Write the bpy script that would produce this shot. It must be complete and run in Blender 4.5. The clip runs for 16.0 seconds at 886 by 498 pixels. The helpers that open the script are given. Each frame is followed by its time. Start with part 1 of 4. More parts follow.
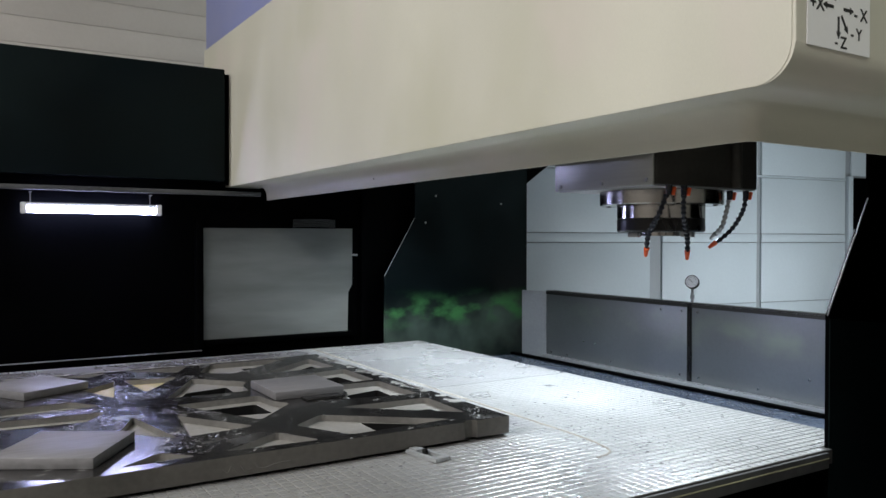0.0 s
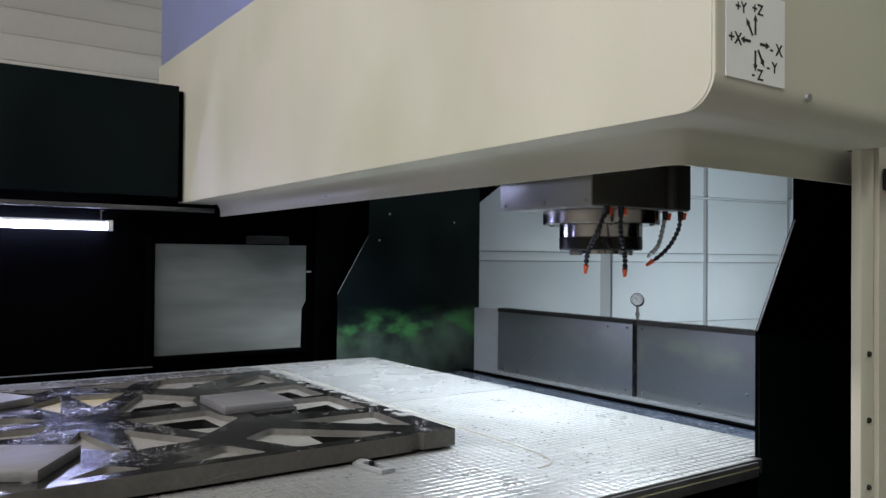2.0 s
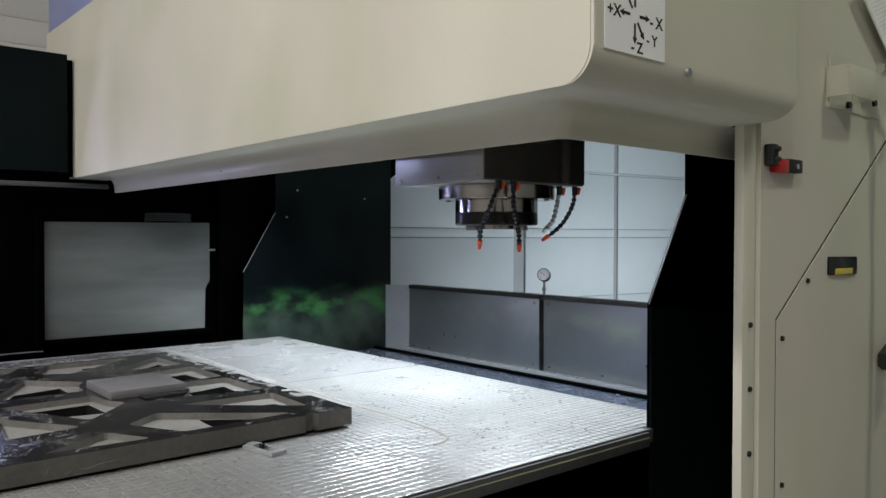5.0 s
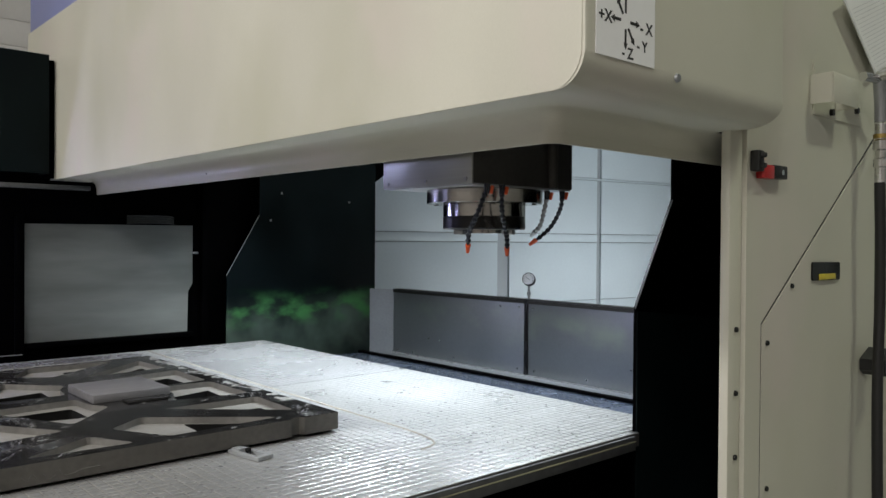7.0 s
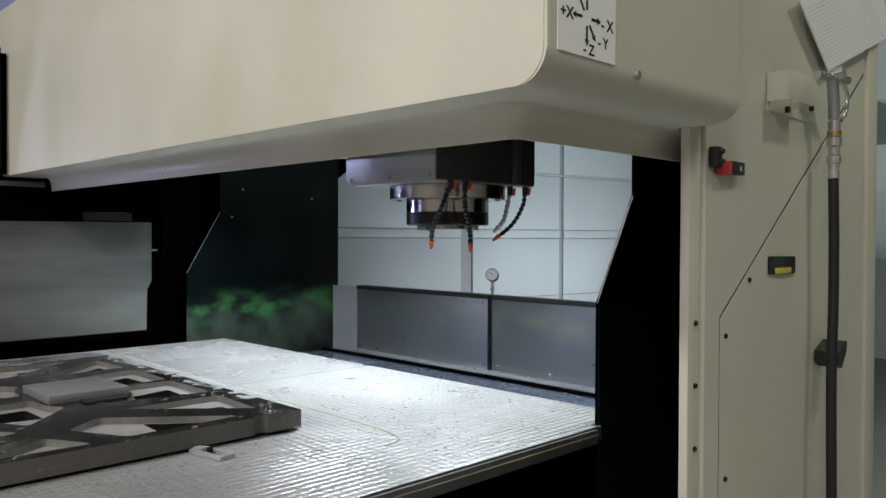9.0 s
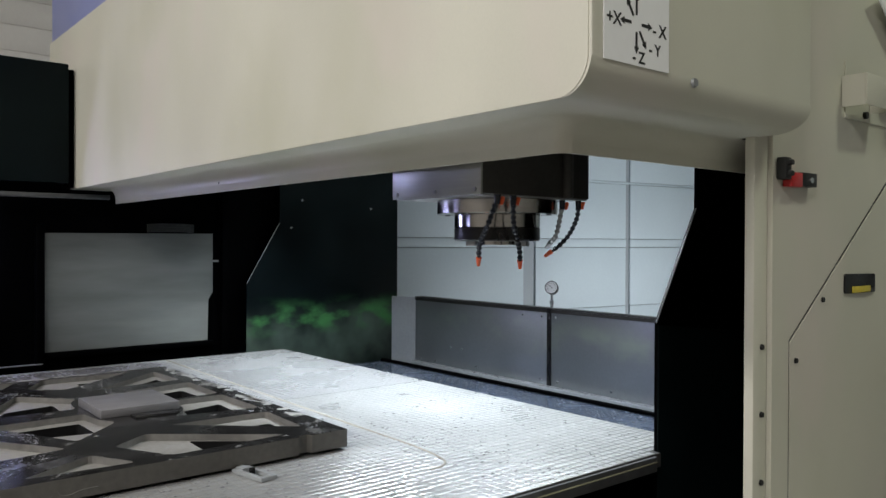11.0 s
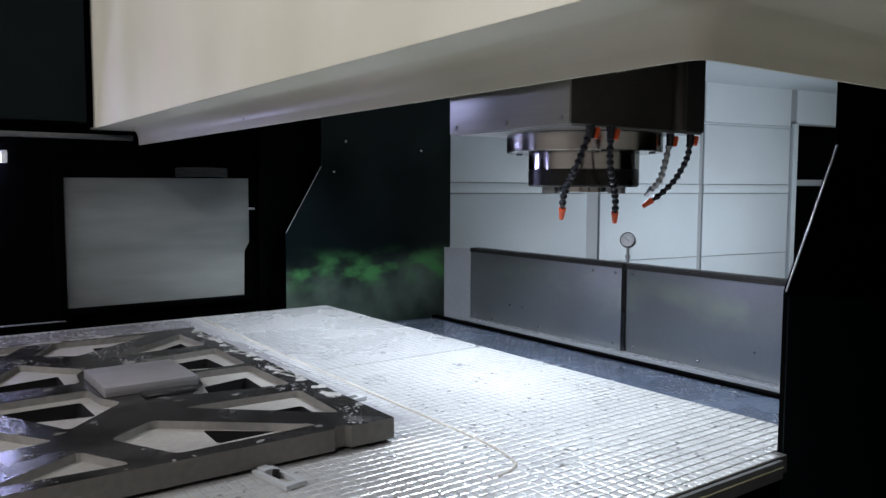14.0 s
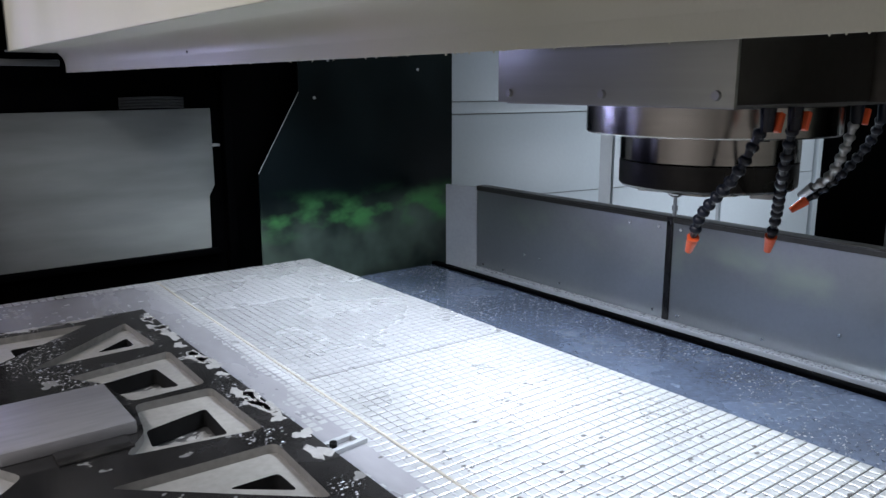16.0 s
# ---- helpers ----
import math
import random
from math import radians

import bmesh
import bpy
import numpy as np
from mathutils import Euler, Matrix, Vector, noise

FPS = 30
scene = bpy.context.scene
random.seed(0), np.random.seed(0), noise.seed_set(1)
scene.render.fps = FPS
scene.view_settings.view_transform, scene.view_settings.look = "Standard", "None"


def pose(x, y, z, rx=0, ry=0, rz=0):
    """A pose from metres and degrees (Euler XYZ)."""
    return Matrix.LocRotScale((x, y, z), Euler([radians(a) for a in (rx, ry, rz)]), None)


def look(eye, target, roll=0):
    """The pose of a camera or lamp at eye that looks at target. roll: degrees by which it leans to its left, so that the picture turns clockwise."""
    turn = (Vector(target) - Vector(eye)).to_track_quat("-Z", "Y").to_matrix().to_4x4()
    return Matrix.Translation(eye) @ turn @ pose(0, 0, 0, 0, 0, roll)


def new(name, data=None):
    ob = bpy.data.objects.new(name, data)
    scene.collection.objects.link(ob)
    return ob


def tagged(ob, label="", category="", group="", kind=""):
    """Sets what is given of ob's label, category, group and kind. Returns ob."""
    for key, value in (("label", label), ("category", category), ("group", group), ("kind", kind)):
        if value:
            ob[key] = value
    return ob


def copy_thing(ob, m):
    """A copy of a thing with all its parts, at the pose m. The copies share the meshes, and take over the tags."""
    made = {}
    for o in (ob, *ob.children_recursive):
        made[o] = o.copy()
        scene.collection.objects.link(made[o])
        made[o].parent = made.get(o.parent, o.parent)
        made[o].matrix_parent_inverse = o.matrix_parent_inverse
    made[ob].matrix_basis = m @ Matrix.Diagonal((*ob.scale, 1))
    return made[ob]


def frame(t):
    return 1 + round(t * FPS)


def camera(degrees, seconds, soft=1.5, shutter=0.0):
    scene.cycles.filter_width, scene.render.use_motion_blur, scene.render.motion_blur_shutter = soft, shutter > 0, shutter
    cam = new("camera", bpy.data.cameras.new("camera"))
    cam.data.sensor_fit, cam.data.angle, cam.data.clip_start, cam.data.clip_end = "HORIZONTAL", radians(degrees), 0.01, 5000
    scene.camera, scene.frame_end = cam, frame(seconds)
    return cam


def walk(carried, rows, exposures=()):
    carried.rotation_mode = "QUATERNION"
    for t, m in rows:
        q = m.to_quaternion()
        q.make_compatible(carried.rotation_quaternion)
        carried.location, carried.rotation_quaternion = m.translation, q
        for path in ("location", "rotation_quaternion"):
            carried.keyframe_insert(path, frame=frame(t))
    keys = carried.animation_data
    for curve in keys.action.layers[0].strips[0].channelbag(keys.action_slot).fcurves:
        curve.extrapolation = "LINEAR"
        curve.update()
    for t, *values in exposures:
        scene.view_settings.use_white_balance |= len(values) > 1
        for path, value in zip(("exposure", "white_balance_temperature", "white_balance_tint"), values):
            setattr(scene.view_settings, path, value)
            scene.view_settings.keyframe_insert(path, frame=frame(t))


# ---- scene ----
cam = camera(59.3, 16.0)
PATH = [
    (0, (-0.048, 0.003, 1.547), (1.014, 1.698, 1.523), 0.1),
    (0.5, (-0.048, -0.007, 1.546), (0.991, 1.702, 1.524), 0.1),
    (1, (-0.043, -0.016, 1.555), (1.007, 1.687, 1.552), 0.3),
    (1.5, (-0.047, -0.039, 1.554), (1.043, 1.638, 1.571), 0.2),
    (2, (-0.059, -0.075, 1.54), (1.092, 1.561, 1.565), 0.5),
    (2.5, (-0.09, -0.066, 1.543), (1.03, 1.591, 1.555), 0.3),
    (3, (-0.053, -0.072, 1.524), (1.019, 1.616, 1.54), 0.1),
    (3.5, (-0.003, -0.071, 1.514), (1.145, 1.566, 1.47), -0.1),
    (4, (0.046, -0.082, 1.528), (1.303, 1.472, 1.471), 0.2),
    (6.5, (0.042, -0.1, 1.54), (1.364, 1.401, 1.517), 0.2),
    (7, (0.033, -0.082, 1.536), (1.372, 1.404, 1.514), 0.4),
    (7.5, (0.022, -0.071, 1.531), (1.392, 1.386, 1.507), 0.3),
    (8, (0.025, -0.079, 1.533), (1.419, 1.355, 1.502), 0.1),
    (8.5, (0.023, -0.082, 1.531), (1.431, 1.339, 1.5), 0.2),
    (11, (0.141, -0.06, 1.566), (1.417, 1.48, 1.55), 0.2),
    (11.5, (0.137, -0.053, 1.565), (1.299, 1.574, 1.57), 0.9),
    (12, (0.132, -0.046, 1.567), (1.259, 1.606, 1.575), 0.6),
    (12.5, (0.163, -0.05, 1.562), (1.278, 1.611, 1.571), 1.0),
    (13, (0.193, -0.024, 1.525), (1.314, 1.632, 1.501), 0.9),
    (13.5, (0.224, 0.111, 1.509), (1.391, 1.731, 1.392), 1.1),
    (14, (0.423, 0.361, 1.569), (1.595, 1.974, 1.412), 0.2),
    (14.5, (0.49, 0.501, 1.622), (1.594, 2.152, 1.387), 0.8),
    (15, (0.518, 0.67, 1.716), (1.58, 2.339, 1.42), 0.8),
    (15.5, (0.566, 0.759, 1.765), (1.682, 2.381, 1.41), 0.5),
    (16, (0.762, 0.991, 1.729), (1.945, 2.549, 1.312), -0.1),
]
walk(cam, [(t, look(eye, target, roll)) for t, eye, target, roll in PATH],
     [(0, 0, 6400, 10), (4, 0, 6450, 10), (8.5, 0, 6550, 10), (12, 0, 6400, 10), (14, 0, 6250, 14), (16, 0, 6150, 15)])

# ---- world and light ----
world = bpy.data.worlds.new("hall_dusk")
scene.world = world
world.use_nodes = True
world.node_tree.nodes["Background"].inputs[0].default_value = (0.55, 0.6, 0.66, 1)
world.node_tree.nodes["Background"].inputs[1].default_value = 0.03


def area(name, m, w, h, watts, colour, spread=180):
    d = bpy.data.lights.new(name, "AREA")
    d.shape, d.size, d.size_y, d.energy, d.color, d.spread = "RECTANGLE", w, h, watts, colour, radians(spread)
    ob = new(name, d)
    ob.matrix_world = m
    return ob


COOL = (0.84, 0.92, 1.0)
WARM, GREENISH = (1.0, 0.965, 0.935), (0.93, 1.0, 0.80)
# Unseen ceiling lamps; the cool one is added to brighten the panelled wall.
HALL = ((-3.2, -1.2, 0.8, 2.4, 285, WARM), (-3.2, 2.6, 0.8, 2.4, 305, WARM), (3.3, -1.0, 0.6, 0.3, 52, GREENISH),
        (4.4, 1.6, 0.8, 2.4, 75, GREENISH), (5.2, 3.4, 0.8, 2.4, 120, COOL))
for hx, hy, lw, lh, w, hue in HALL:
    area("hall_lamp", pose(hx, hy, 5.40), lw, lh, w, hue)
# Fill lamp added out of sight to light the panelled wall from below.
area("strip_lamp", look((6.1, 2.3, 0.60), (6.2, 4.75, 1.35)), 1.9, 0.12, 19, COOL, 110)
# Unseen lamps added under the beam; place and power set by the table's brightness.
area("added_table_lamp", look((1.96, 3.30, 2.05), (2.28, 3.28, 0.9)), 1.7, 0.08, 25, COOL, 95)
area("added_table_lamp", look((2.20, 2.28, 2.02), (2.30, 2.2, 0.9)), 0.10, 0.5, 27, COOL, 130)


# ---- materials ----
def mat(name, colour, rough=0.5, metal=0.0, grain=40.0, amount=0.12, stain=2.0, stain_amount=0.15, bump=0.05,
        stretch=(1, 1, 1), coat=0.0, vary=0.0, emit=0.0, spec=0.5, rough_var=0.12):
    """A surface with grain and larger stains, both in metres of the thing's own space."""
    m = bpy.data.materials.new(name)
    m.use_nodes = True
    t = m.node_tree
    b = t.nodes["Principled BSDF"]
    b.inputs["Roughness"].default_value, b.inputs["Metallic"].default_value = rough, metal
    b.inputs["Coat Weight"].default_value = coat
    b.inputs["Specular IOR Level"].default_value = spec
    co = t.nodes.new("ShaderNodeTexCoord")
    mp = t.nodes.new("ShaderNodeMapping")
    mp.inputs["Scale"].default_value = stretch
    t.links.new(co.outputs["Object"], mp.inputs["Vector"])

    def noisy(scale, detail):
        n = t.nodes.new("ShaderNodeTexNoise")
        n.inputs["Scale"].default_value, n.inputs["Detail"].default_value = scale, detail
        t.links.new(mp.outputs[0], n.inputs["Vector"])
        return n.outputs["Fac"]

    def scaled(sock, lo, hi):
        r = t.nodes.new("ShaderNodeMapRange")
        mid, half = (lo + hi) / 2, (hi - lo) / 2 * 1.7
        r.inputs["From Min"].default_value, r.inputs["From Max"].default_value = 0.15, 0.85
        r.inputs["To Min"].default_value, r.inputs["To Max"].default_value = max(0.02, mid - half), mid + half
        t.links.new(sock, r.inputs["Value"])
        return r.outputs[0]

    def times(a, c):
        k = t.nodes.new("ShaderNodeMath")
        k.operation = "MULTIPLY"
        t.links.new(a, k.inputs[0])
        t.links.new(c, k.inputs[1])
        return k.outputs[0]

    fine, wide = noisy(grain, 4), noisy(stain, 5)
    value = times(scaled(fine, 1 - amount, 1 + amount), scaled(wide, 1 - stain_amount, 1 + stain_amount))
    if vary:
        info = t.nodes.new("ShaderNodeObjectInfo")
        r = t.nodes.new("ShaderNodeMapRange")
        r.inputs["To Min"].default_value, r.inputs["To Max"].default_value = 1 - vary, 1 + vary
        t.links.new(info.outputs["Random"], r.inputs["Value"])
        value = times(value, r.outputs[0])
    mix = t.nodes.new("ShaderNodeVectorMath")
    mix.operation = "SCALE"
    mix.inputs[0].default_value = colour
    t.links.new(value, mix.inputs["Scale"])
    t.links.new(mix.outputs[0], b.inputs["Base Color"])
    t.links.new(scaled(wide, max(0.02, rough - rough_var), min(1, rough + rough_var)), b.inputs["Roughness"])
    if bump:
        bp = t.nodes.new("ShaderNodeBump")
        bp.inputs["Strength"].default_value, bp.inputs["Distance"].default_value = bump, 0.002
        t.links.new(fine, bp.inputs["Height"])
        t.links.new(bp.outputs[0], b.inputs["Normal"])
    if emit:
        b.inputs["Emission Color"].default_value = (*colour, 1)
        b.inputs["Emission Strength"].default_value = emit
    return m


def patched(m, colour, scale, low, high, stretch, zlo, zhi, rough=None):
    """Lays patches of another colour over a material, in a band of heights, with an outline of their own."""
    t = m.node_tree
    b = t.nodes["Principled BSDF"]
    co = t.nodes.new("ShaderNodeTexCoord")
    mp = t.nodes.new("ShaderNodeMapping")
    mp.inputs["Scale"].default_value = stretch
    n = t.nodes.new("ShaderNodeTexNoise")
    n.inputs["Scale"].default_value, n.inputs["Detail"].default_value = scale, 3
    t.links.new(co.outputs["Object"], mp.inputs["Vector"])
    t.links.new(mp.outputs[0], n.inputs["Vector"])
    sep = t.nodes.new("ShaderNodeSeparateXYZ")
    t.links.new(co.outputs["Object"], sep.inputs[0])

    def ramp(sock, a, c):
        r = t.nodes.new("ShaderNodeMapRange")
        r.interpolation_type = "SMOOTHSTEP"
        r.inputs["From Min"].default_value, r.inputs["From Max"].default_value = a, c
        t.links.new(sock, r.inputs["Value"])
        return r.outputs[0]

    mask = ramp(n.outputs["Fac"], low, high)
    for a, c in (zlo, zhi):
        k = t.nodes.new("ShaderNodeMath")
        k.operation = "MULTIPLY"
        t.links.new(mask, k.inputs[0])
        t.links.new(ramp(sep.outputs["Z"], a, c), k.inputs[1])
        mask = k.outputs[0]
    mix = t.nodes.new("ShaderNodeMix")
    mix.data_type = "RGBA"
    t.links.new(mask, mix.inputs["Factor"])
    t.links.new(b.inputs["Base Color"].links[0].from_socket, mix.inputs["A"])
    mix.inputs["B"].default_value = (*colour, 1)
    t.links.new(mix.outputs["Result"], b.inputs["Base Color"])
    return m


BEIGE = mat("beige_enamel", (0.58, 0.57, 0.478), 0.48, 0, 300, 0.02, 1.7, 0.06, 0.01, stretch=(1, 1, 0.6))
patched(BEIGE, (0.49, 0.485, 0.37), 1.4, 0.45, 0.8, (1, 1, 0.7), (-2, -1), (-1, 0))
patched(BEIGE, (0.60, 0.555, 0.49), 2.3, 0.5, 0.8, (1, 1, 0.8), (-2, -1), (-1, 0))
BLUE = mat("blue_enamel", (0.25, 0.29, 0.56), 0.4, 0, 300, 0.02, 2, 0.05, 0.01)
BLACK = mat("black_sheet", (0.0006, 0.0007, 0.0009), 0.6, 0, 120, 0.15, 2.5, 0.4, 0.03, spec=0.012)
HOOD = mat("dark_green_black_sheet", (0.0026, 0.0055, 0.006), 0.5, 0, 120, 0.1, 1.5, 0.5, 0.02, spec=0.08)
# Green patch and grey haze: reflections on the sheet, put into its colour.
FARSHEET = patched(mat("black_sheet_with_reflection", (0.0018, 0.0042, 0.0052), 0.42, 0, 120, 0.12, 2.5, 0.35, 0.03, spec=0.1),
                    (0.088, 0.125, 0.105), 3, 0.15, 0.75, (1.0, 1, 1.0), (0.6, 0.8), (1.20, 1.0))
patched(FARSHEET, (0.058, 0.20, 0.068), 5, 0.40, 0.70, (1.0, 1, 1.6), (0.94, 1.05), (1.23, 1.06))
STEEL = mat("brushed_steel", (0.42, 0.44, 0.45), 0.4, 0.45, 160, 0.10, 3, 0.10, 0.05, stretch=(1, 0.06, 1))
BRUSHED = mat("brushed_ram_steel", (0.36, 0.37, 0.345), 0.34, 0.65, 90, 0.05, 4, 0.06, 0.02, stretch=(1, 0.04, 1), rough_var=0.05)
DARKSTEEL = mat("dark_steel", (0.05, 0.047, 0.043), 0.4, 0.6, 60, 0.1, 4, 0.2, 0.04)
GROUND = mat("ground_steel", (0.33, 0.325, 0.31), 0.17, 1.0, 120, 0.06, 6, 0.1, 0.02, stretch=(0.1, 0.1, 1))
BLACKOX = mat("black_oxide", (0.02, 0.02, 0.02), 0.3, 0.7, 90, 0.1, 5, 0.2, 0.02)
GUARD = mat("galvanised_guard", (0.33, 0.34, 0.348), 0.40, 0.62, 70, 0.03, 2.2, 0.09, 0.03)
SMEARED = patched(mat("smeared_galvanised_guard", (0.27, 0.283, 0.292), 0.38, 0.78, 70, 0.03, 1.8, 0.10, 0.02, rough_var=0.04),
                   (0.36, 0.40, 0.33), 2.6, 0.5, 0.8, (1, 1, 1.6), (0.9, 1.0), (1.2, 1.05))
# Tone patches are smears and also stand in for the panel's uneven shading.
GREYPANEL = mat("smeared_shaded_panel", (0.25, 0.268, 0.264), 0.42, 0.6, 7, 0.07, 1.6, 0.45, 0.02, stretch=(0.35, 1, 1.8))
TABLE = mat("wet_table_plate", (0.42, 0.43, 0.43), 0.31, 0.5, 30, 0.1, 3.2, 0.07, 0.08, vary=0.10, rough_var=0.05)
# Slightly darker, shinier copy of the table steel for the far squares.
TABLEFAR = mat("far_table_plate", (0.37, 0.379, 0.386), 0.27, 0.52, 30, 0.1, 3.2, 0.06, 0.1, rough_var=0.04)
FILM = mat("coolant_film", (0.21, 0.21, 0.222), 0.25, 0.2, 25, 0.08, 5, 0.2, 0.06, stretch=(1, 0.35, 1))
SILT = mat("tan_silt", (0.30, 0.285, 0.25), 0.4, 0.1, 25, 0.08, 5, 0.2, 0.06)
GROOVE = mat("table_groove", (0.08, 0.08, 0.078), 0.4, 0.3, 40, 0.2, 3, 0.2, 0.05)
# Lighter than the guard panels: the return's brighter facing is painted in.
RETURN = mat("lit_return_steel", (0.34, 0.353, 0.362), 0.4, 0.3, 60, 0.05, 3, 0.1, 0.02)
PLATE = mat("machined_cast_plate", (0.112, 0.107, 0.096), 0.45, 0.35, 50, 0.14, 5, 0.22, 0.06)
PLATETOP = patched(mat("wet_machined_top", (0.042, 0.041, 0.040), 0.2, 0.6, 45, 0.14, 7, 0.3, 0.03, stretch=(1, 1, 1)),
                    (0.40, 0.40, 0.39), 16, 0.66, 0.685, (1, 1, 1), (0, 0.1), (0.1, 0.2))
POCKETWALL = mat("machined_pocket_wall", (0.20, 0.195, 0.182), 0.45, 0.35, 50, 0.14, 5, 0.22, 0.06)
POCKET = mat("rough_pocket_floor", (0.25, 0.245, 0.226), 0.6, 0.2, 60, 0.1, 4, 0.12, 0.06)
PAD = mat("milled_pad", (0.225, 0.222, 0.227), 0.5, 0.4, 70, 0.1, 3, 0.15, 0.05, stretch=(0.15, 1, 1))
TRAY = mat("wet_way_cover", (0.115, 0.145, 0.21), 0.22, 0.45, 60, 0.2, 3, 0.3, 0.05)
WALLP = mat("white_hall_panel", (0.62, 0.68, 0.70), 0.5, 0, 40, 0.02, 0.8, 0.06, 0.01)
WALLR = mat("grey_wall_rail", (0.36, 0.38, 0.39), 0.5, 0, 40, 0.02, 1, 0.05, 0.01)
CLAD = mat("cream_cladding", (0.62, 0.58, 0.54), 0.5, 0, 40, 0.02, 0.8, 0.05, 0.01)
CONCRETE = mat("hall_floor", (0.20, 0.20, 0.19), 0.55, 0, 30, 0.12, 1.2, 0.2, 0.1)
TUBE = mat("lit_tube", (0.58, 0.60, 1.0), 0.3, emit=62.0)
WHITEPL = mat("white_plastic", (0.75, 0.76, 0.76), 0.4)
ORANGE = mat("orange_plastic", (0.75, 0.11, 0.03), 0.4, 0, 60, 0.05, 8, 0.1, 0.0)
HOSEBL = mat("navy_plastic", (0.004, 0.007, 0.016), 0.3, 0, 60, 0.1, 8, 0.1, 0.0, spec=0.35)
# Near-black stands for the shade inside holes and under the plate.
SHADED = mat("shaded_recess_wall", (0.006, 0.006, 0.006), 0.8, 0.1, 60, 0.2, 8, 0.3, 0.05, spec=0.2)
RUBBER = mat("black_rubber", (0.012, 0.012, 0.012), 0.5, 0, 60, 0.1, 8, 0.1, 0.02)
CHROME = mat("chrome", (0.7, 0.7, 0.7), 0.15, 1.0, 60, 0.04, 8, 0.05, 0.0)
BRASS = mat("brass", (0.5, 0.36, 0.13), 0.3, 1.0, 60, 0.06, 8, 0.08, 0.0)
RED = mat("red_plastic", (0.50, 0.02, 0.02), 0.4)
FADED = mat("faded_yellow", (0.30, 0.29, 0.20), 0.5)
YELLOW = mat("yellow_plastic", (0.55, 0.45, 0.05), 0.45)
DULL = mat("dull_bare_metal", (0.09, 0.092, 0.095), 0.45, 0.5, 30, 0.15, 1.5, 0.4, 0.03)
PAPER = mat("white_label", (0.86, 0.86, 0.87), 0.5, 0, 60, 0.01, 4, 0.02, 0.0)
INK = mat("black_ink", (0.015, 0.015, 0.015), 0.6)
GREYINK = mat("grey_print", (0.62, 0.62, 0.64), 0.6)
CORD = mat("tan_seal_cord", (0.29, 0.275, 0.23), 0.6, 0, 80, 0.1, 6, 0.15, 0.02)


# ---- mesh helpers ----
def box(bm, x0, x1, y0, y1, z0, z1, bevel=0.0, segments=2):
    m = Matrix.LocRotScale(((x0 + x1) / 2, (y0 + y1) / 2, (z0 + z1) / 2), None, (x1 - x0, y1 - y0, z1 - z0))
    vs = bmesh.ops.create_cube(bm, size=1.0, matrix=m)["verts"]
    if bevel:
        es = list({e for v in vs for e in v.link_edges})
        bmesh.ops.bevel(bm, geom=es, offset=bevel, segments=segments, affect="EDGES", profile=0.5)
    return bm


def boxed(*a, **k):
    return box(bmesh.new(), *a, **k)


def prism(bm, outline, axis, a, b):
    """Extrudes a flat outline along an axis; outline coordinates are the two other axes in order."""
    def put(p, v):
        return {"x": (v, p[0], p[1]), "y": (p[0], v, p[1]), "z": (p[0], p[1], v)}[axis]
    lo = [bm.verts.new(put(p, a)) for p in outline]
    hi = [bm.verts.new(put(p, b)) for p in outline]
    bm.faces.new(lo)
    bm.faces.new(hi[::-1])
    for i in range(len(lo)):
        j = (i + 1) % len(lo)
        bm.faces.new((lo[j], lo[i], hi[i], hi[j]))
    bmesh.ops.recalc_face_normals(bm, faces=bm.faces)
    return bm


def rod(bm, a, b, r0, r1=None, n=20):
    a, b = Vector(a), Vector(b)
    r1 = r0 if r1 is None else r1
    q = (b - a).to_track_quat("Z", "Y").to_matrix().to_4x4()
    m = Matrix.Translation((a + b) / 2) @ q
    bmesh.ops.create_cone(bm, cap_ends=True, segments=n, radius1=r0, radius2=r1, depth=(b - a).length, matrix=m)
    return bm


def turned(bm, profile, centre, n=40):
    """A body of revolution about z: profile rows are (radius, z)."""
    rings = []
    for r, z in profile:
        rings.append([bm.verts.new((centre[0] + r * math.cos(2 * math.pi * i / n), centre[1] + r * math.sin(2 * math.pi * i / n), z)) for i in range(n)])
    for a, b in zip(rings, rings[1:]):
        for i in range(n):
            bm.faces.new((a[i], a[(i + 1) % n], b[(i + 1) % n], b[i]))
    bm.faces.new(rings[0][::-1])
    bm.faces.new(rings[-1])
    bmesh.ops.recalc_face_normals(bm, faces=bm.faces)
    return bm


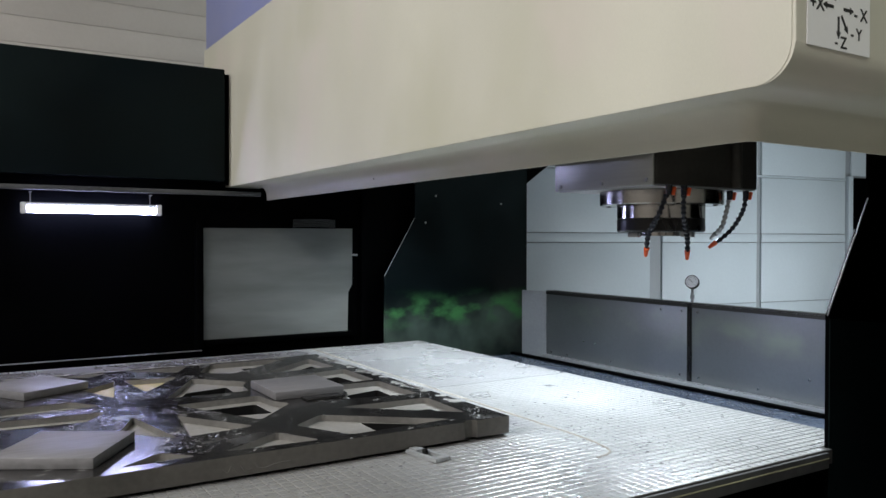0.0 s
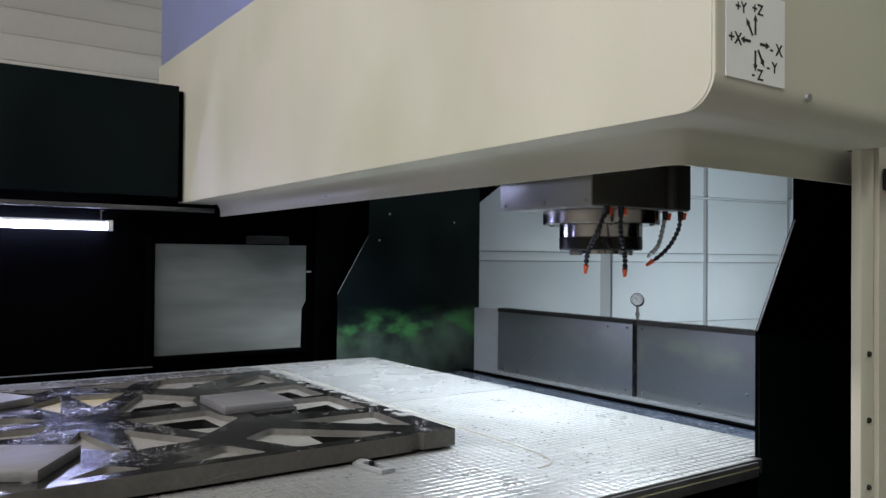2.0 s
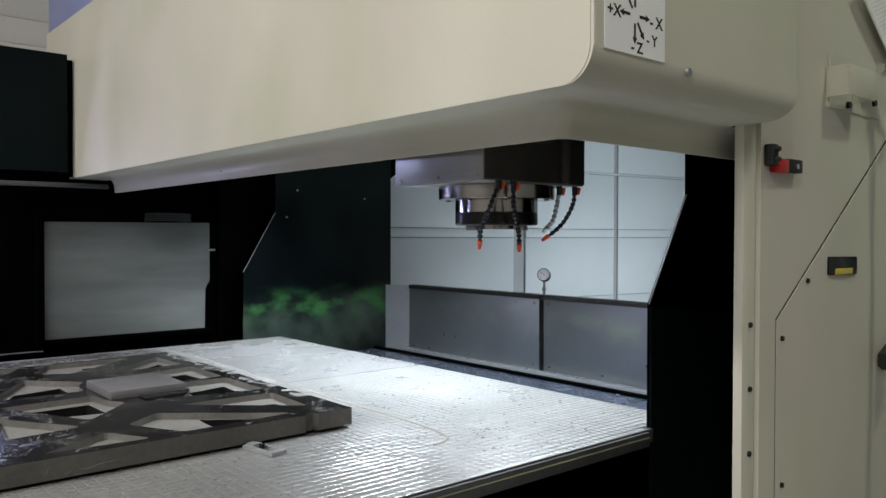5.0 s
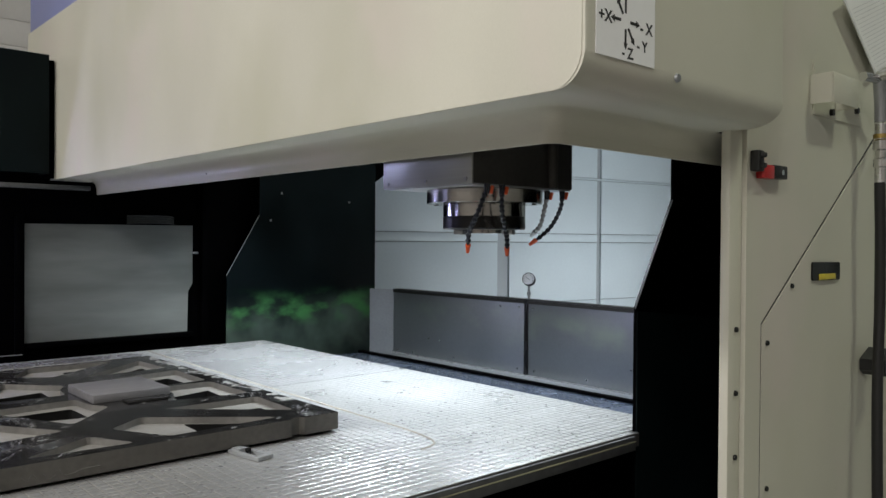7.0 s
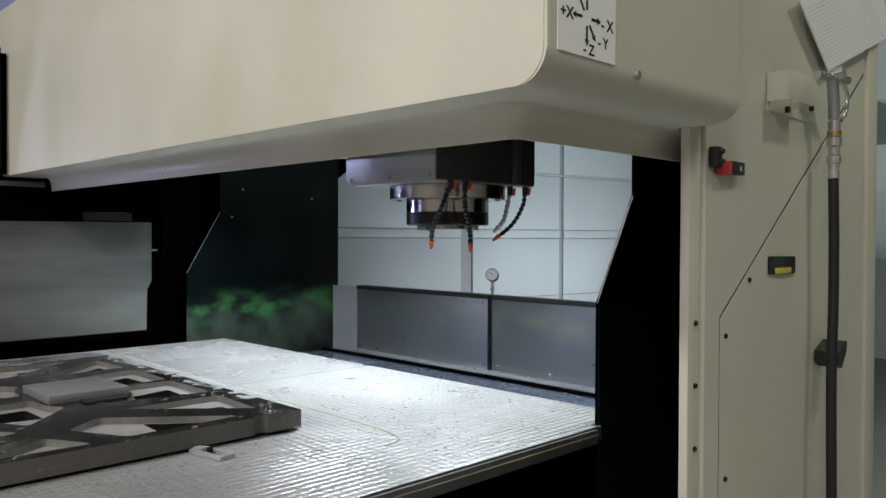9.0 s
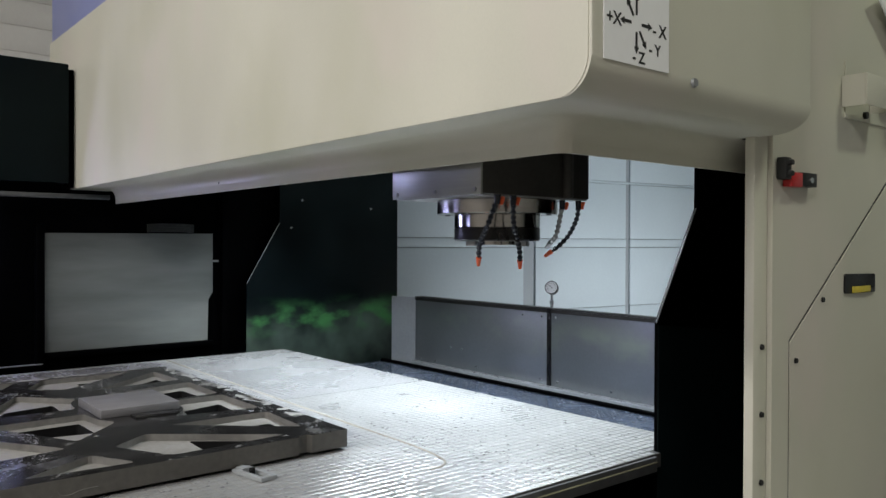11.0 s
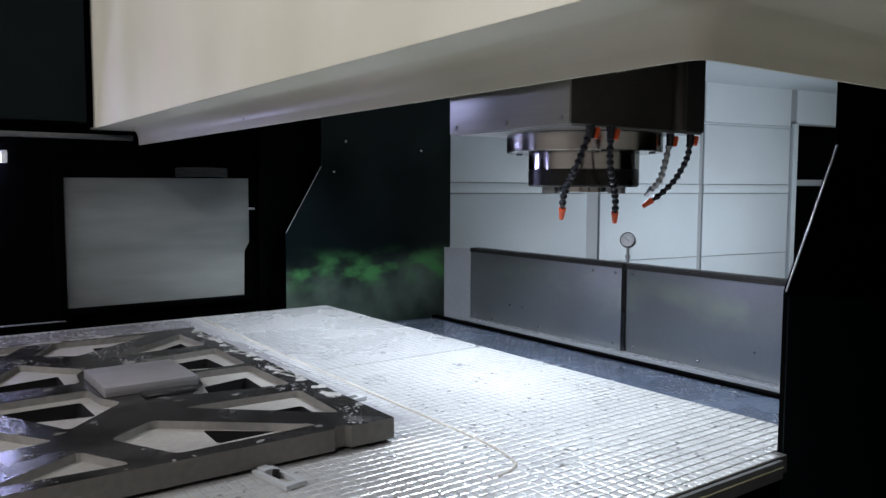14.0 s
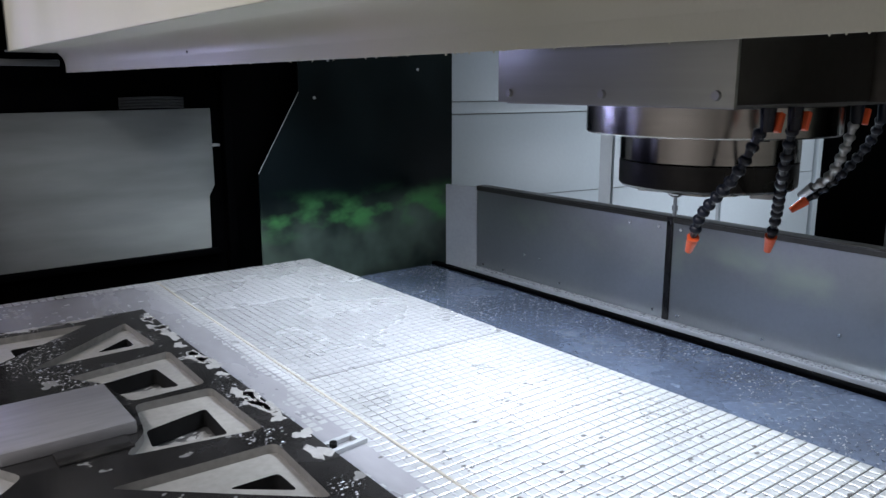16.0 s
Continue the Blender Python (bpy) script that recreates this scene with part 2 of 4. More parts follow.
def sweep(bm, path, r, n=12):
    """A round bar along a smooth path through the given places."""
    pts = []
    ps = [Vector(p) for p in path]
    ext = [2 * ps[0] - ps[1]] + ps + [2 * ps[-1] - ps[-2]]
    for i in range(1, len(ext) - 2):
        for k in range(8):
            u = k / 8
            p0, p1, p2, p3 = ext[i - 1:i + 3]
            pts.append(0.5 * (2 * p1 + (p2 - p0) * u + (2 * p0 - 5 * p1 + 4 * p2 - p3) * u * u + (3 * p1 - p0 - 3 * p2 + p3) * u ** 3))
    pts.append(ps[-1])
    rings = []
    for i, p in enumerate(pts):
        d = (pts[min(i + 1, len(pts) - 1)] - pts[max(i - 1, 0)]).normalized()
        s = d.cross(Vector((0.3, 0.1, 0.95)) if abs(d.z) < 0.9 else Vector((1, 0, 0))).normalized()
        u = s.cross(d)
        rings.append([bm.verts.new(p + r * (math.cos(2 * math.pi * k / n) * s + math.sin(2 * math.pi * k / n) * u)) for k in range(n)])
    for a, b in zip(rings, rings[1:]):
        for k in range(n):
            bm.faces.new((a[k], a[(k + 1) % n], b[(k + 1) % n], b[k]))
    bm.faces.new(rings[0][::-1])
    bm.faces.new(rings[-1])
    bmesh.ops.recalc_face_normals(bm, faces=bm.faces)
    return bm


def finish(bm, name, material, smooth=35):
    """A mesh of the bmesh: rounded edges shade smoothly, and the broad faces between them stay flat."""
    bm.normal_update()
    areas = {f: f.calc_area() for f in bm.faces}
    for f in bm.faces:
        near = [g for e in f.edges for g in e.link_faces if g is not f and f.normal.dot(g.normal) > math.cos(radians(smooth))]
        f.smooth = not (near and areas[f] > 6 * max(areas[g] for g in near))
    me = bpy.data.meshes.new(name)
    bm.to_mesh(me)
    bm.free()
    me.materials.append(material)
    me.set_sharp_from_angle(angle=radians(smooth))
    return me


def part(name, bm, material, parent, label=""):
    ob = new(name, finish(bm, name, material))
    ob.parent = parent
    return tagged(ob, label) if label else ob


def thing(name, label, category, group="", at=(0, 0, 0)):
    ob = new(name)
    ob.location = at
    ob.empty_display_size = 0.05
    return tagged(ob, label, category, group)


def solid(name, bm, material, label, category, kind="", group=""):
    return tagged(new(name, finish(bm, name, material)), label, category, group, kind)


def lettering(text, size, material, m, parent, label=""):
    """Flat letters in the built-in font."""
    cu = bpy.data.curves.new("letters", "FONT")
    cu.offset = 0.018 * size
    cu.body, cu.size, cu.extrude, cu.align_x, cu.align_y = text, size, 0.0004, "CENTER", "CENTER"
    tmp = new("letters", cu)
    me = bpy.data.meshes.new_from_object(tmp.evaluated_get(bpy.context.evaluated_depsgraph_get()))
    bpy.data.objects.remove(tmp)
    me.materials.clear()
    me.materials.append(material)
    me.transform(m)
    ob = new("lettering", me)
    ob.parent = parent
    return tagged(ob, label) if label else ob


def rounded(outline, r, n=3):
    """The outline with its corners rounded."""
    out = []
    k = len(outline)
    for i in range(k):
        p, a, b = Vector(outline[i]), Vector(outline[i - 1]), Vector(outline[(i + 1) % k])
        d = min(r, (a - p).length * 0.4, (b - p).length * 0.4)
        p0, p1 = p + (a - p).normalized() * d, p + (b - p).normalized() * d
        for j in range(n + 1):
            u = j / n
            out.append(tuple((1 - u) ** 2 * p0 + 2 * u * (1 - u) * p + u * u * p1))
    return out


def shrink(outline, f, shift=(0, 0)):
    c = sum((Vector(p) for p in outline), Vector((0, 0))) / len(outline)
    return [tuple(c + (Vector(p) - c) * f + Vector(shift)) for p in outline]

# ---- hall ----
solid("floor", boxed(-9, 11, -8, 9.2, -0.2, 0), CONCRETE, "grey concrete workshop floor", "floor", "structure")
SHEDW = solid("wall_panelled", boxed(-3.0, 2.66, 0.02, 0.12, 0, 4.2), WALLR, "white sheet-metal wall in large flat panels", "wall", "structure")
SHEDW.matrix_world = Matrix.Translation((6.5, 4.73, 0)) @ Matrix.Rotation(radians(-8.2), 4, "Z") @ Matrix.Scale(-1, 4, (1, 0, 0))
rails = ((0.02, 0.945), (0.952, 1.522), (1.612, 2.148), (2.176, 3.2), (3.21, 4.15))
for s0, s1 in ((-1.17, -0.03), (0.03, 1.16), (1.30, 2.65), (-2.95, -2.45)):
    for z0, z1 in rails:
        part("panel", boxed(s0, s1, 0.0, 0.0195, z0, z1, 0.002), WALLP, SHEDW)
for s0, s1 in ((-1.17, -0.03), (0.03, 1.16), (1.30, 2.65)):
    part("rail", boxed(s0, s1, -0.004, 0.0195, 1.53, 1.605, 0.001), WALLP, SHEDW)
part("upper_rail", boxed(-1.17, 2.65, -0.006, 0.0195, 2.153, 2.171, 0.001), WALLP, SHEDW)
for z0, z1 in ((0.02, 1.60), (1.66, 2.19)):
    part("dark_pane", boxed(-2.40, -1.26, 0.004, 0.0195, z0, z1, 0.004), BLACK, SHEDW, "dark glazed pane")
part("panel", boxed(-2.40, -1.26, 0.0, 0.0195, 2.21, 4.15, 0.004), WALLP, SHEDW)
part("jamb", boxed(-1.25, -1.19, -0.03, 0.0195, 0.02, 2.2, 0.004), WALLP, SHEDW)
part("canopy", boxed(-2.95, 2.65, -3.0, -0.001, 2.53, 2.57, 0.003), WALLP, SHEDW, "white sheet-metal canopy")
# Housing and legs made for the added wall fill lamp.
strip = thing("strip_lamp", "low fill lamp added unseen behind the splash guard", "strip lamp")
bm = boxed(-1.0, 1.0, -0.1, 0.1, 0.004, 0.05, 0.006)
bm.transform(look((6.1, 2.3, 0.60), (6.2, 4.75, 1.35)))
part("housing", bm, WHITEPL, strip)
for dx in (-0.8, 0.8):
    part("leg", rod(bmesh.new(), (6.1 + dx, 2.28 - 0.04 * dx, 0), (6.1 + dx, 2.28 - 0.04 * dx, 0.59), 0.012, n=10), GUARD, strip)
clad = solid("wall_north", boxed(-9, 11, 8.0, 8.2, 0, 6), CLAD, "cream ribbed sheet-metal hall wall", "wall", "structure")
for i in range(24):
    part("cladding_rib", boxed(-9, 11, 7.992, 8.0, 0.2 + i * 0.24, 0.2 + i * 0.24 + 0.234, 0.003), CLAD, clad)
solid("wall_west", boxed(-9.2, -9, -8, 8.2, 0, 6), CLAD, "cream ribbed sheet-metal hall wall", "wall", "structure")
solid("wall_south", boxed(-9, 11, -8.2, -8, 0, 6), CLAD, "cream ribbed sheet-metal hall wall", "wall", "structure")
solid("wall_east", boxed(11, 11.2, -8, 8.2, 0, 6), WALLP, "white sheet-metal hall wall", "wall", "structure")
solid("ceiling", boxed(-9.2, 11.2, -8.2, 8.2, 6, 6.2), CLAD, "pale sheet-metal hall ceiling", "ceiling", "structure")
# One fixture per lamp in HALL, the added wall lamp too.
for hx, hy, lw, lh, w, hue in HALL:
    hl = thing("hall_light", "white industrial ceiling light, lit", "ceiling light", "hall lights")
    part("housing", boxed(hx - lw / 2 - 0.02, hx + lw / 2 + 0.02, hy - lh / 2 - 0.02, hy + lh / 2 + 0.02, 5.42, 5.5, 0.01), WHITEPL, hl)
    for dy in (-0.4 * lh, 0.4 * lh):
        part("hanger", rod(bmesh.new(), (hx, hy + dy, 5.5), (hx, hy + dy, 6.0), 0.006, n=8), GUARD, hl)

# ---- machine base and table ----
base = thing("machine_bed", "near-black machine bed under the worktable", "machine bed")
# Bed and saddle are coloured near-black throughout.
part("bed_casting", boxed(-3.2, 3.26, 1.475, 4.56, 0, 0.715, 0.01), BLACK, base)
part("saddle", boxed(-2.5, 2.40, 1.50, 4.25, 0.717, 0.81, 0.01), BLACK, base)
table = thing("machine_table", "wet steel worktable with a grid of shallow grooves", "machine table")
TX0, TX1, TY0, TY1, TZ = -2.6, 2.475, 1.405, 4.32, 0.9
TXF = 2.262
part("slab", prism(bmesh.new(), ((TX0, TY0), (TXF, TY0), (TXF, TY0 + 0.033), (TX1, TY0 + 0.033), (TX1, TY1), (TX0, TY1)), "z", 0.853, TZ - 0.003), GROOVE, table)
part("front_rail", boxed(TX0, 2.226, TY0 - 0.012, TY0 - 0.001, 0.846, 0.893, 0.001), DULL, table)
part("yellow_line", boxed(TX0, 2.224, TY0 - 0.0145, TY0 - 0.0125, 0.875, 0.8785), FADED, table, "thin faded yellow line")
way = thing("way_cover", "wet dark steel way cover strewn with chips beside the table", "way cover")
part("cover_sheet", boxed(2.41, 3.265, 1.47, 4.40, 0.72, 0.742), TRAY, way)
# Black strip filling the dark gap before the guard's ledge.
part("drip_rail", boxed(3.268, 3.312, 1.47, 4.40, 0.70, 0.756, 0.004), BLACK, way, "black strip along the way cover's outer edge")
verts, faces = [], []
for i in range(22):
    for j in range(83):
        cx, cy = 2.50 + i * 0.035, 1.49 + j * 0.035
        a = radians(45 if (i + j) % 2 else -45)
        u, w = Vector((math.cos(a), math.sin(a))) * 0.013, Vector((-math.sin(a), math.cos(a))) * 0.004
        k = len(verts)
        verts += [(cx + d.x, cy + d.y, 0.7422) for d in (u, w, -u, -w)] + [(cx, cy, 0.7445)]
        faces += [(k, k + 1, k + 4), (k + 1, k + 2, k + 4), (k + 2, k + 3, k + 4), (k + 3, k, k + 4)]
me = bpy.data.meshes.new("tread")
me.from_pydata(verts, [], faces)
me.materials.append(TRAY)
tread = new("tread", me)
tread.parent = way
tagged(tread, "raised tread lozenges", kind="stuff")

# ---- sheets that close the working room ----
def side_sheet(y, zlow, xr, material, label):
    xa, xb, za, zb = (2.264, 2.485, 1.312, 1.685) if y < 2 else (2.295, 2.52, 1.308, 1.688)
    bm = prism(bmesh.new(), ((xa, zlow), (xr, zlow), (xr, 2.3), (xb, 2.3), (xb, zb), (xa, za)), "y", y, y + 0.012)
    ob = thing("side_guard", label, "machine guard")
    part("sheet", bm, material, ob)
    # Light rod on the slant only, standing in for the folded edge's glint.
    bm = bmesh.new()
    rod(bm, (xa - 0.001, y + 0.004, za), (xb - 0.001, y + 0.004, zb), 0.0025, n=8)
    part("folded_edge", bm, GUARD, ob, "slanted folded edge, its glint put into a lighter metal")
    return ob

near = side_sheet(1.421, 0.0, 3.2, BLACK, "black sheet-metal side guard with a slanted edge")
part("lower_sheet", prism(bmesh.new(), ((2.2645, 0.02), (3.19, 0.02), (3.19, 1.21), (2.2645, 1.303)), "y", 1.417, 1.4205), HOOD, near, "dark green-black lower sheet")
far = side_sheet(4.45, 0.70, 3.452, FARSHEET, "black sheet-metal side guard with a green reflection painted on")
for x, z in ((3.22, 1.80), (2.68, 1.84), (2.60, 1.66)):
    part("bolt", rod(bmesh.new(), (x, 4.45, z), (x, 4.444, z), 0.007, n=10), GUARD, far)

part("corner_gusset", prism(bmesh.new(), ((3.453, 1.955), (3.66, 2.10), (3.453, 2.10)), "y", 4.45, 4.462), BLACK, far)

back = thing("rear_enclosure", "black sheet-metal enclosure wall behind the table", "machine enclosure")
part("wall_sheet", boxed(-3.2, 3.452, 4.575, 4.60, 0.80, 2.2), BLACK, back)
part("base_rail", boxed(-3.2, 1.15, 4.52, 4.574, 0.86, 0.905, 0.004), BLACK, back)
# Thin lighter strip along the base rail's upper edge.
part("rail_lip", boxed(-3.2, 1.15, 4.515, 4.54, 0.9055, 0.9085), GUARD, back, "thin light metal lip")
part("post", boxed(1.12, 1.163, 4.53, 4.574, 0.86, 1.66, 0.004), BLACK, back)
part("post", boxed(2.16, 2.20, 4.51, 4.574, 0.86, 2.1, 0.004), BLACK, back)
part("catch", boxed(2.112, 2.150, 4.545, 4.574, 1.442, 1.454, 0.002), GUARD, back, "small bare steel catch")

panel = thing("steel_panel", "smeared grey steel panel on the black enclosure wall, uneven shading painted in", "steel panel")
part("sheet", prism(bmesh.new(), ((1.17, 0.962), (2.085, 0.962), (2.09, 1.21), (2.118, 1.26), (2.118, 1.617), (1.17, 1.612)), "y", 4.562, 4.574), GREYPANEL, panel)
part("lower_channel", boxed(1.165, 2.12, 4.545, 4.574, 0.93, 0.958, 0.003), BLACK, panel, "black mounting channel")
coil = thing("ribbed_conduit", "black ribbed conduit lying along the panel's upper edge", "conduit")
bm = bmesh.new()
for i in range(4):
    sweep(bm, ((1.71, 4.545, 1.625 + i * 0.013), (1.78, 4.53, 1.629 + i * 0.013), (1.92, 4.53, 1.629 + i * 0.013), (1.99, 4.545, 1.625 + i * 0.013)), 0.0055, 8)
part("ribs", bm, RUBBER, coil)

hood = thing("enclosure_hood", "dark green-black sheet-metal hood over the enclosure wall", "machine hood")
part("front_sheet", boxed(-3.2, 1.2625, 4.45, 4.47, 1.8795, 2.518, 0.003), HOOD, hood)
part("top_sheet", boxed(-3.2, 1.2625, 4.472, 5.2, 2.498, 2.516), HOOD, hood)
part("side_sheet", boxed(1.236, 1.260, 4.472, 5.2, 1.88, 2.496), HOOD, hood)
part("light_rail", boxed(-3.2, 1.47, 4.43, 4.46, 1.797, 1.822, 0.004), DULL, hood, "bare metal rail along the lower edge")
part("underside", boxed(-3.2, 1.234, 4.472, 4.574, 1.882, 1.894), BLACK, hood)
# Black filler added to hide the beam's face past the hood, in camera view.
part("edge_seal", boxed(1.2640, 1.3010, 4.50, 4.53, 1.86, 2.50), BLACK, hood)

# ---- tube lamps ----
def tube_lamp(x):
    ob = thing("tube_lamp", "lit white fluorescent batten hung under the hood rail", "tube lamp", "tube lamps")
    bm = bmesh.new()
    rod(bm, (x + 0.03, 4.5, 1.70), (x + 0.66, 4.5, 1.70), 0.0175, n=24)
    part("tube", bm, TUBE, ob)
    part("tray", boxed(x + 0.03, x + 0.66, 4.488, 4.512, 1.7215, 1.735, 0.003), WHITEPL, ob)
    for a in (x, x + 0.661):
        part("end_cap", boxed(a, a + 0.028, 4.476, 4.524, 1.676, 1.736, 0.006), WHITEPL, ob, "white plastic end cap")
    for a in (x + 0.045, x + 0.63):
        bm = bmesh.new()
        rod(bm, (a, 4.5, 1.735), (a, 4.5, 1.785), 0.003, n=8)
        part("hanger", bm, GUARD, ob)
        part("hook", boxed(a - 0.006, a + 0.006, 4.4605, 4.505, 1.785, 1.789), GUARD, ob)
    return ob

tube_lamp(0.232)
tube_lamp(-2.35)

# ---- crossbeam ----
beam = thing("crossbeam", "beige enamelled gantry crossbeam cover with a blue upper band", "gantry beam")
sec = [(1.304, 2.745), (1.304, 1.853), (1.505, 1.853), (1.505, 2.745)]
part("front_body", prism(bmesh.new(), sec, "y", 1.1355, 5.03), BEIGE, beam)
face = [(5.03, 2.745), (5.03, 1.8555), (1.05, 1.8535)]
for k in range(11):
    a = radians(k * 90 / 10)
    face.append((0.988 - 0.078 * math.sin(a), 1.9315 - 0.078 * math.cos(a)))
face.append((0.910, 2.745))
part("front_sheet", prism(bmesh.new(), face, "x", 1.3022, 1.3038), BEIGE, beam)
bm = boxed(1.304, 2.20, 0.903, 1.135, 1.853, 2.745)
low = [e for e in bm.edges if all(v.co.z < 1.9 for v in e.verts) and (all(v.co.y < 1 for v in e.verts) or all(v.co.x > 2 for v in e.verts))]
bmesh.ops.bevel(bm, geom=low, offset=0.078, segments=10, affect="EDGES", profile=0.5)
up = [e for e in bm.edges if abs(e.verts[0].co.z - e.verts[1].co.z) > 0.5 and e.verts[0].co.y < 1]
bmesh.ops.bevel(bm, geom=up, offset=0.013, segments=4, affect="EDGES", profile=0.5)
part("end_cap", bm, BEIGE, beam)
part("upper_band", boxed(1.313, 2.197, 0.96, 5.03, 2.747, 3.3, 0.01), BLUE, beam, "periwinkle blue upper band")
# Unseen plates, coloured black so the beam's inside stays dark.
part("rear_cover", boxed(2.30, 2.33, 1.0755, 4.44, 1.95, 2.745), BLACK, beam)
part("inner_plate", boxed(1.506, 2.298, 1.0755, 4.44, 2.10, 2.12), BLACK, beam)
SX, SY, SZ0, SZ1, SR, CR = 1.471, 1.122, 1.7715, 1.8536, 0.037, 0.055


def skirt_line(d):
    """The skirt's plan at a distance d outside its face, round its corner."""
    arc = [(SX + SR - (SR + d) * math.cos(radians(k * 9)), SY + SR - (SR + d) * math.sin(radians(k * 9))) for k in range(11)]
    return [(SX - d, 4.337)] + arc + [(2.36, SY - d)]


part("lower_skirt", prism(bmesh.new(), skirt_line(0) + skirt_line(-0.007)[::-1], "z", SZ0, SZ1), BEIGE, beam)
# Liner added to block lamp light that would brighten the skirt's inside.
part("inner_liner", boxed(1.4805, 1.4835, 1.17, 4.33, 1.775, 2.099), BLACK, beam, "unseen black liner added to keep light off the skirt")
bm = bmesh.new()
rows = []
for k in range(9):
    a = radians(k * 90 / 8)
    rows.append([bm.verts.new((x, y, SZ1 - CR + CR * math.sin(a))) for x, y in skirt_line(0.0006 + CR - CR * math.cos(a))])
for a, b in zip(rows, rows[1:]):
    for k in range(len(a) - 1):
        bm.faces.new((a[k], a[k + 1], b[k + 1], b[k]))
bmesh.ops.recalc_face_normals(bm, faces=bm.faces)
part("cove", bm, BEIGE, beam, "rounded cove above the skirt")
bm = bmesh.new()
rod(bm, (1.469, 2.985, 1.808), (1.4715, 2.985, 1.808), 0.005, n=10)
part("rivet", bm, BLACKOX, beam)
bm = bmesh.new()
rnd = random.Random(4)
for i in range(70):
    y = 1.15 + 3.1 * rnd.random()
    h = 0.0008 + 0.002 * rnd.random()
    rod(bm, (1.4745, y, 1.772), (1.4745, y, 1.771 - h), 0.0018, 0.0008, 6)
tagged(part("drips", bm, BEIGE, beam), kind="stuff")
bm = bmesh.new()
rod(bm, (1.649, 0.9035, 1.917), (1.649, 0.897, 1.917), 0.011, 0.009, 12)
part("screw", bm, GUARD, beam)
plate = part("axis_label", boxed(1.338, 1.552, 0.9005, 0.9028, 1.924, 2.118), PAPER, beam, "white adhesive label with axis arrows")
LC = (1.440, 0.9, 2.008)
for text, dx, dz in (("+X", -0.072, -0.002), ("- X", 0.078, -0.004), ("+Y", -0.052, 0.066), ("- Y", 0.062, -0.045), ("+Z", 0.008, 0.072), ("- Z", 0.008, -0.068)):
    lettering(text, 0.036 if "X" in text else 0.033, INK, pose(LC[0] + dx, 0.9002, LC[2] + dz, 90, 0, 0) , plate)
for ang, ln in ((0, 0.022), (180, 0.022), (90, 0.030), (-90, 0.030), (125, 0.026), (-55, 0.026)):
    d = Vector((math.cos(radians(ang)), math.sin(radians(ang))))
    s = Vector((-d.y, d.x))
    o = Vector((LC[0], LC[2])) + d * 0.017
    w = 0.0032
    pts = [o - s * w, o + d * ln - s * w, o + d * ln - s * w * 2.4, o + d * (ln + 0.014), o + d * ln + s * w * 2.4, o + d * ln + s * w, o + s * w]
    part("arrow", prism(bmesh.new(), [tuple(p) for p in pts], "y", 0.8998, 0.9004), INK, plate)

# ---- unseen work lamps, added under the beam to light the table ----
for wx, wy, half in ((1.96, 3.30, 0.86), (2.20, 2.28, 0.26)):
    wl = thing("work_light", "unseen housing added for the lamp that lights the table", "work light", "work lights")
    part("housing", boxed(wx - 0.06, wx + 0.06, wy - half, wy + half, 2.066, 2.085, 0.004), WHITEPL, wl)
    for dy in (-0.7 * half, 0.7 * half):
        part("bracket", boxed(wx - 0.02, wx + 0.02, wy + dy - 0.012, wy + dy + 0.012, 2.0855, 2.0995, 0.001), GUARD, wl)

# ---- column ----
column = thing("machine_column", "beige enamelled machine column with a bolted slanted hatch", "machine column")
part("frame_sheet", prism(bmesh.new(), ((2.185, 0.0), (2.279, 0.0), (2.279, 1.296), (3.575, 2.232), (3.575, 3.3), (2.185, 3.3)), "y", 1.0, 1.02), BEIGE, column)
hatch = part("hatch", prism(bmesh.new(), ((2.289, 0.0), (3.575, 0.0), (3.575, 2.215), (2.289, 1.290)), "y", 1.0, 1.02), BEIGE, column)
# Dark strip added for the shade in the gap round the hatch.
part("gasket", prism(bmesh.new(), ((2.2792, 0.0), (2.2888, 0.0), (2.2888, 1.2898), (3.575, 2.2152), (3.575, 2.2318), (2.2792, 1.2958)), "y", 1.003, 1.022), RUBBER, column, "dark strip filling the gap round the hatch")
part("edge_strip", boxed(2.110, 2.180, 1.012, 1.04, 0.0, 1.95, 0.003), BEIGE, column)
part("end_flange", boxed(3.579, 3.70, 0.985, 1.02, 0.0, 3.3, 0.004), BEIGE, column)
# Black backing added so gaps in the column show dark.
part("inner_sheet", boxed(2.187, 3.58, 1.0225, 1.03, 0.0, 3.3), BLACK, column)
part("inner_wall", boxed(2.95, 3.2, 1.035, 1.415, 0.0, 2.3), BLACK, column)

def bolt(x, y, z, parent, r=0.0085):
    bm = rod(bmesh.new(), (x, y, z), (x, y - 0.006, z), r, r * 0.85, 12)
    part("bolt", bm, BLACKOX, parent)

for z in (1.286, 1.103, 0.918, 0.733, 0.55):
    bolt(2.151, 1.012, z, column)
for x, z in ((2.319, 1.235), (2.483, 1.401), (2.324, 0.795), (3.30, 2.0)):
    bolt(x, 1.0, z, hatch)
latch = part("latch", prism(bmesh.new(), rounded(((2.625, 1.413), (2.845, 1.411), (2.845, 1.471), (2.625, 1.474)), 0.01), "y", 0.994, 1.0), BLACKOX, hatch, "black recessed latch with a yellow tab")
part("tab", boxed(2.67, 2.80, 0.990, 0.9935, 1.414, 1.434, 0.001), YELLOW, latch, "yellow tab")

switch = thing("interlock_switch", "red and black safety switch beside the column edge", "safety switch")
part("body", boxed(2.235, 2.30, 0.972, 0.999, 1.724, 1.764, 0.003), RED, switch, "red switch body")
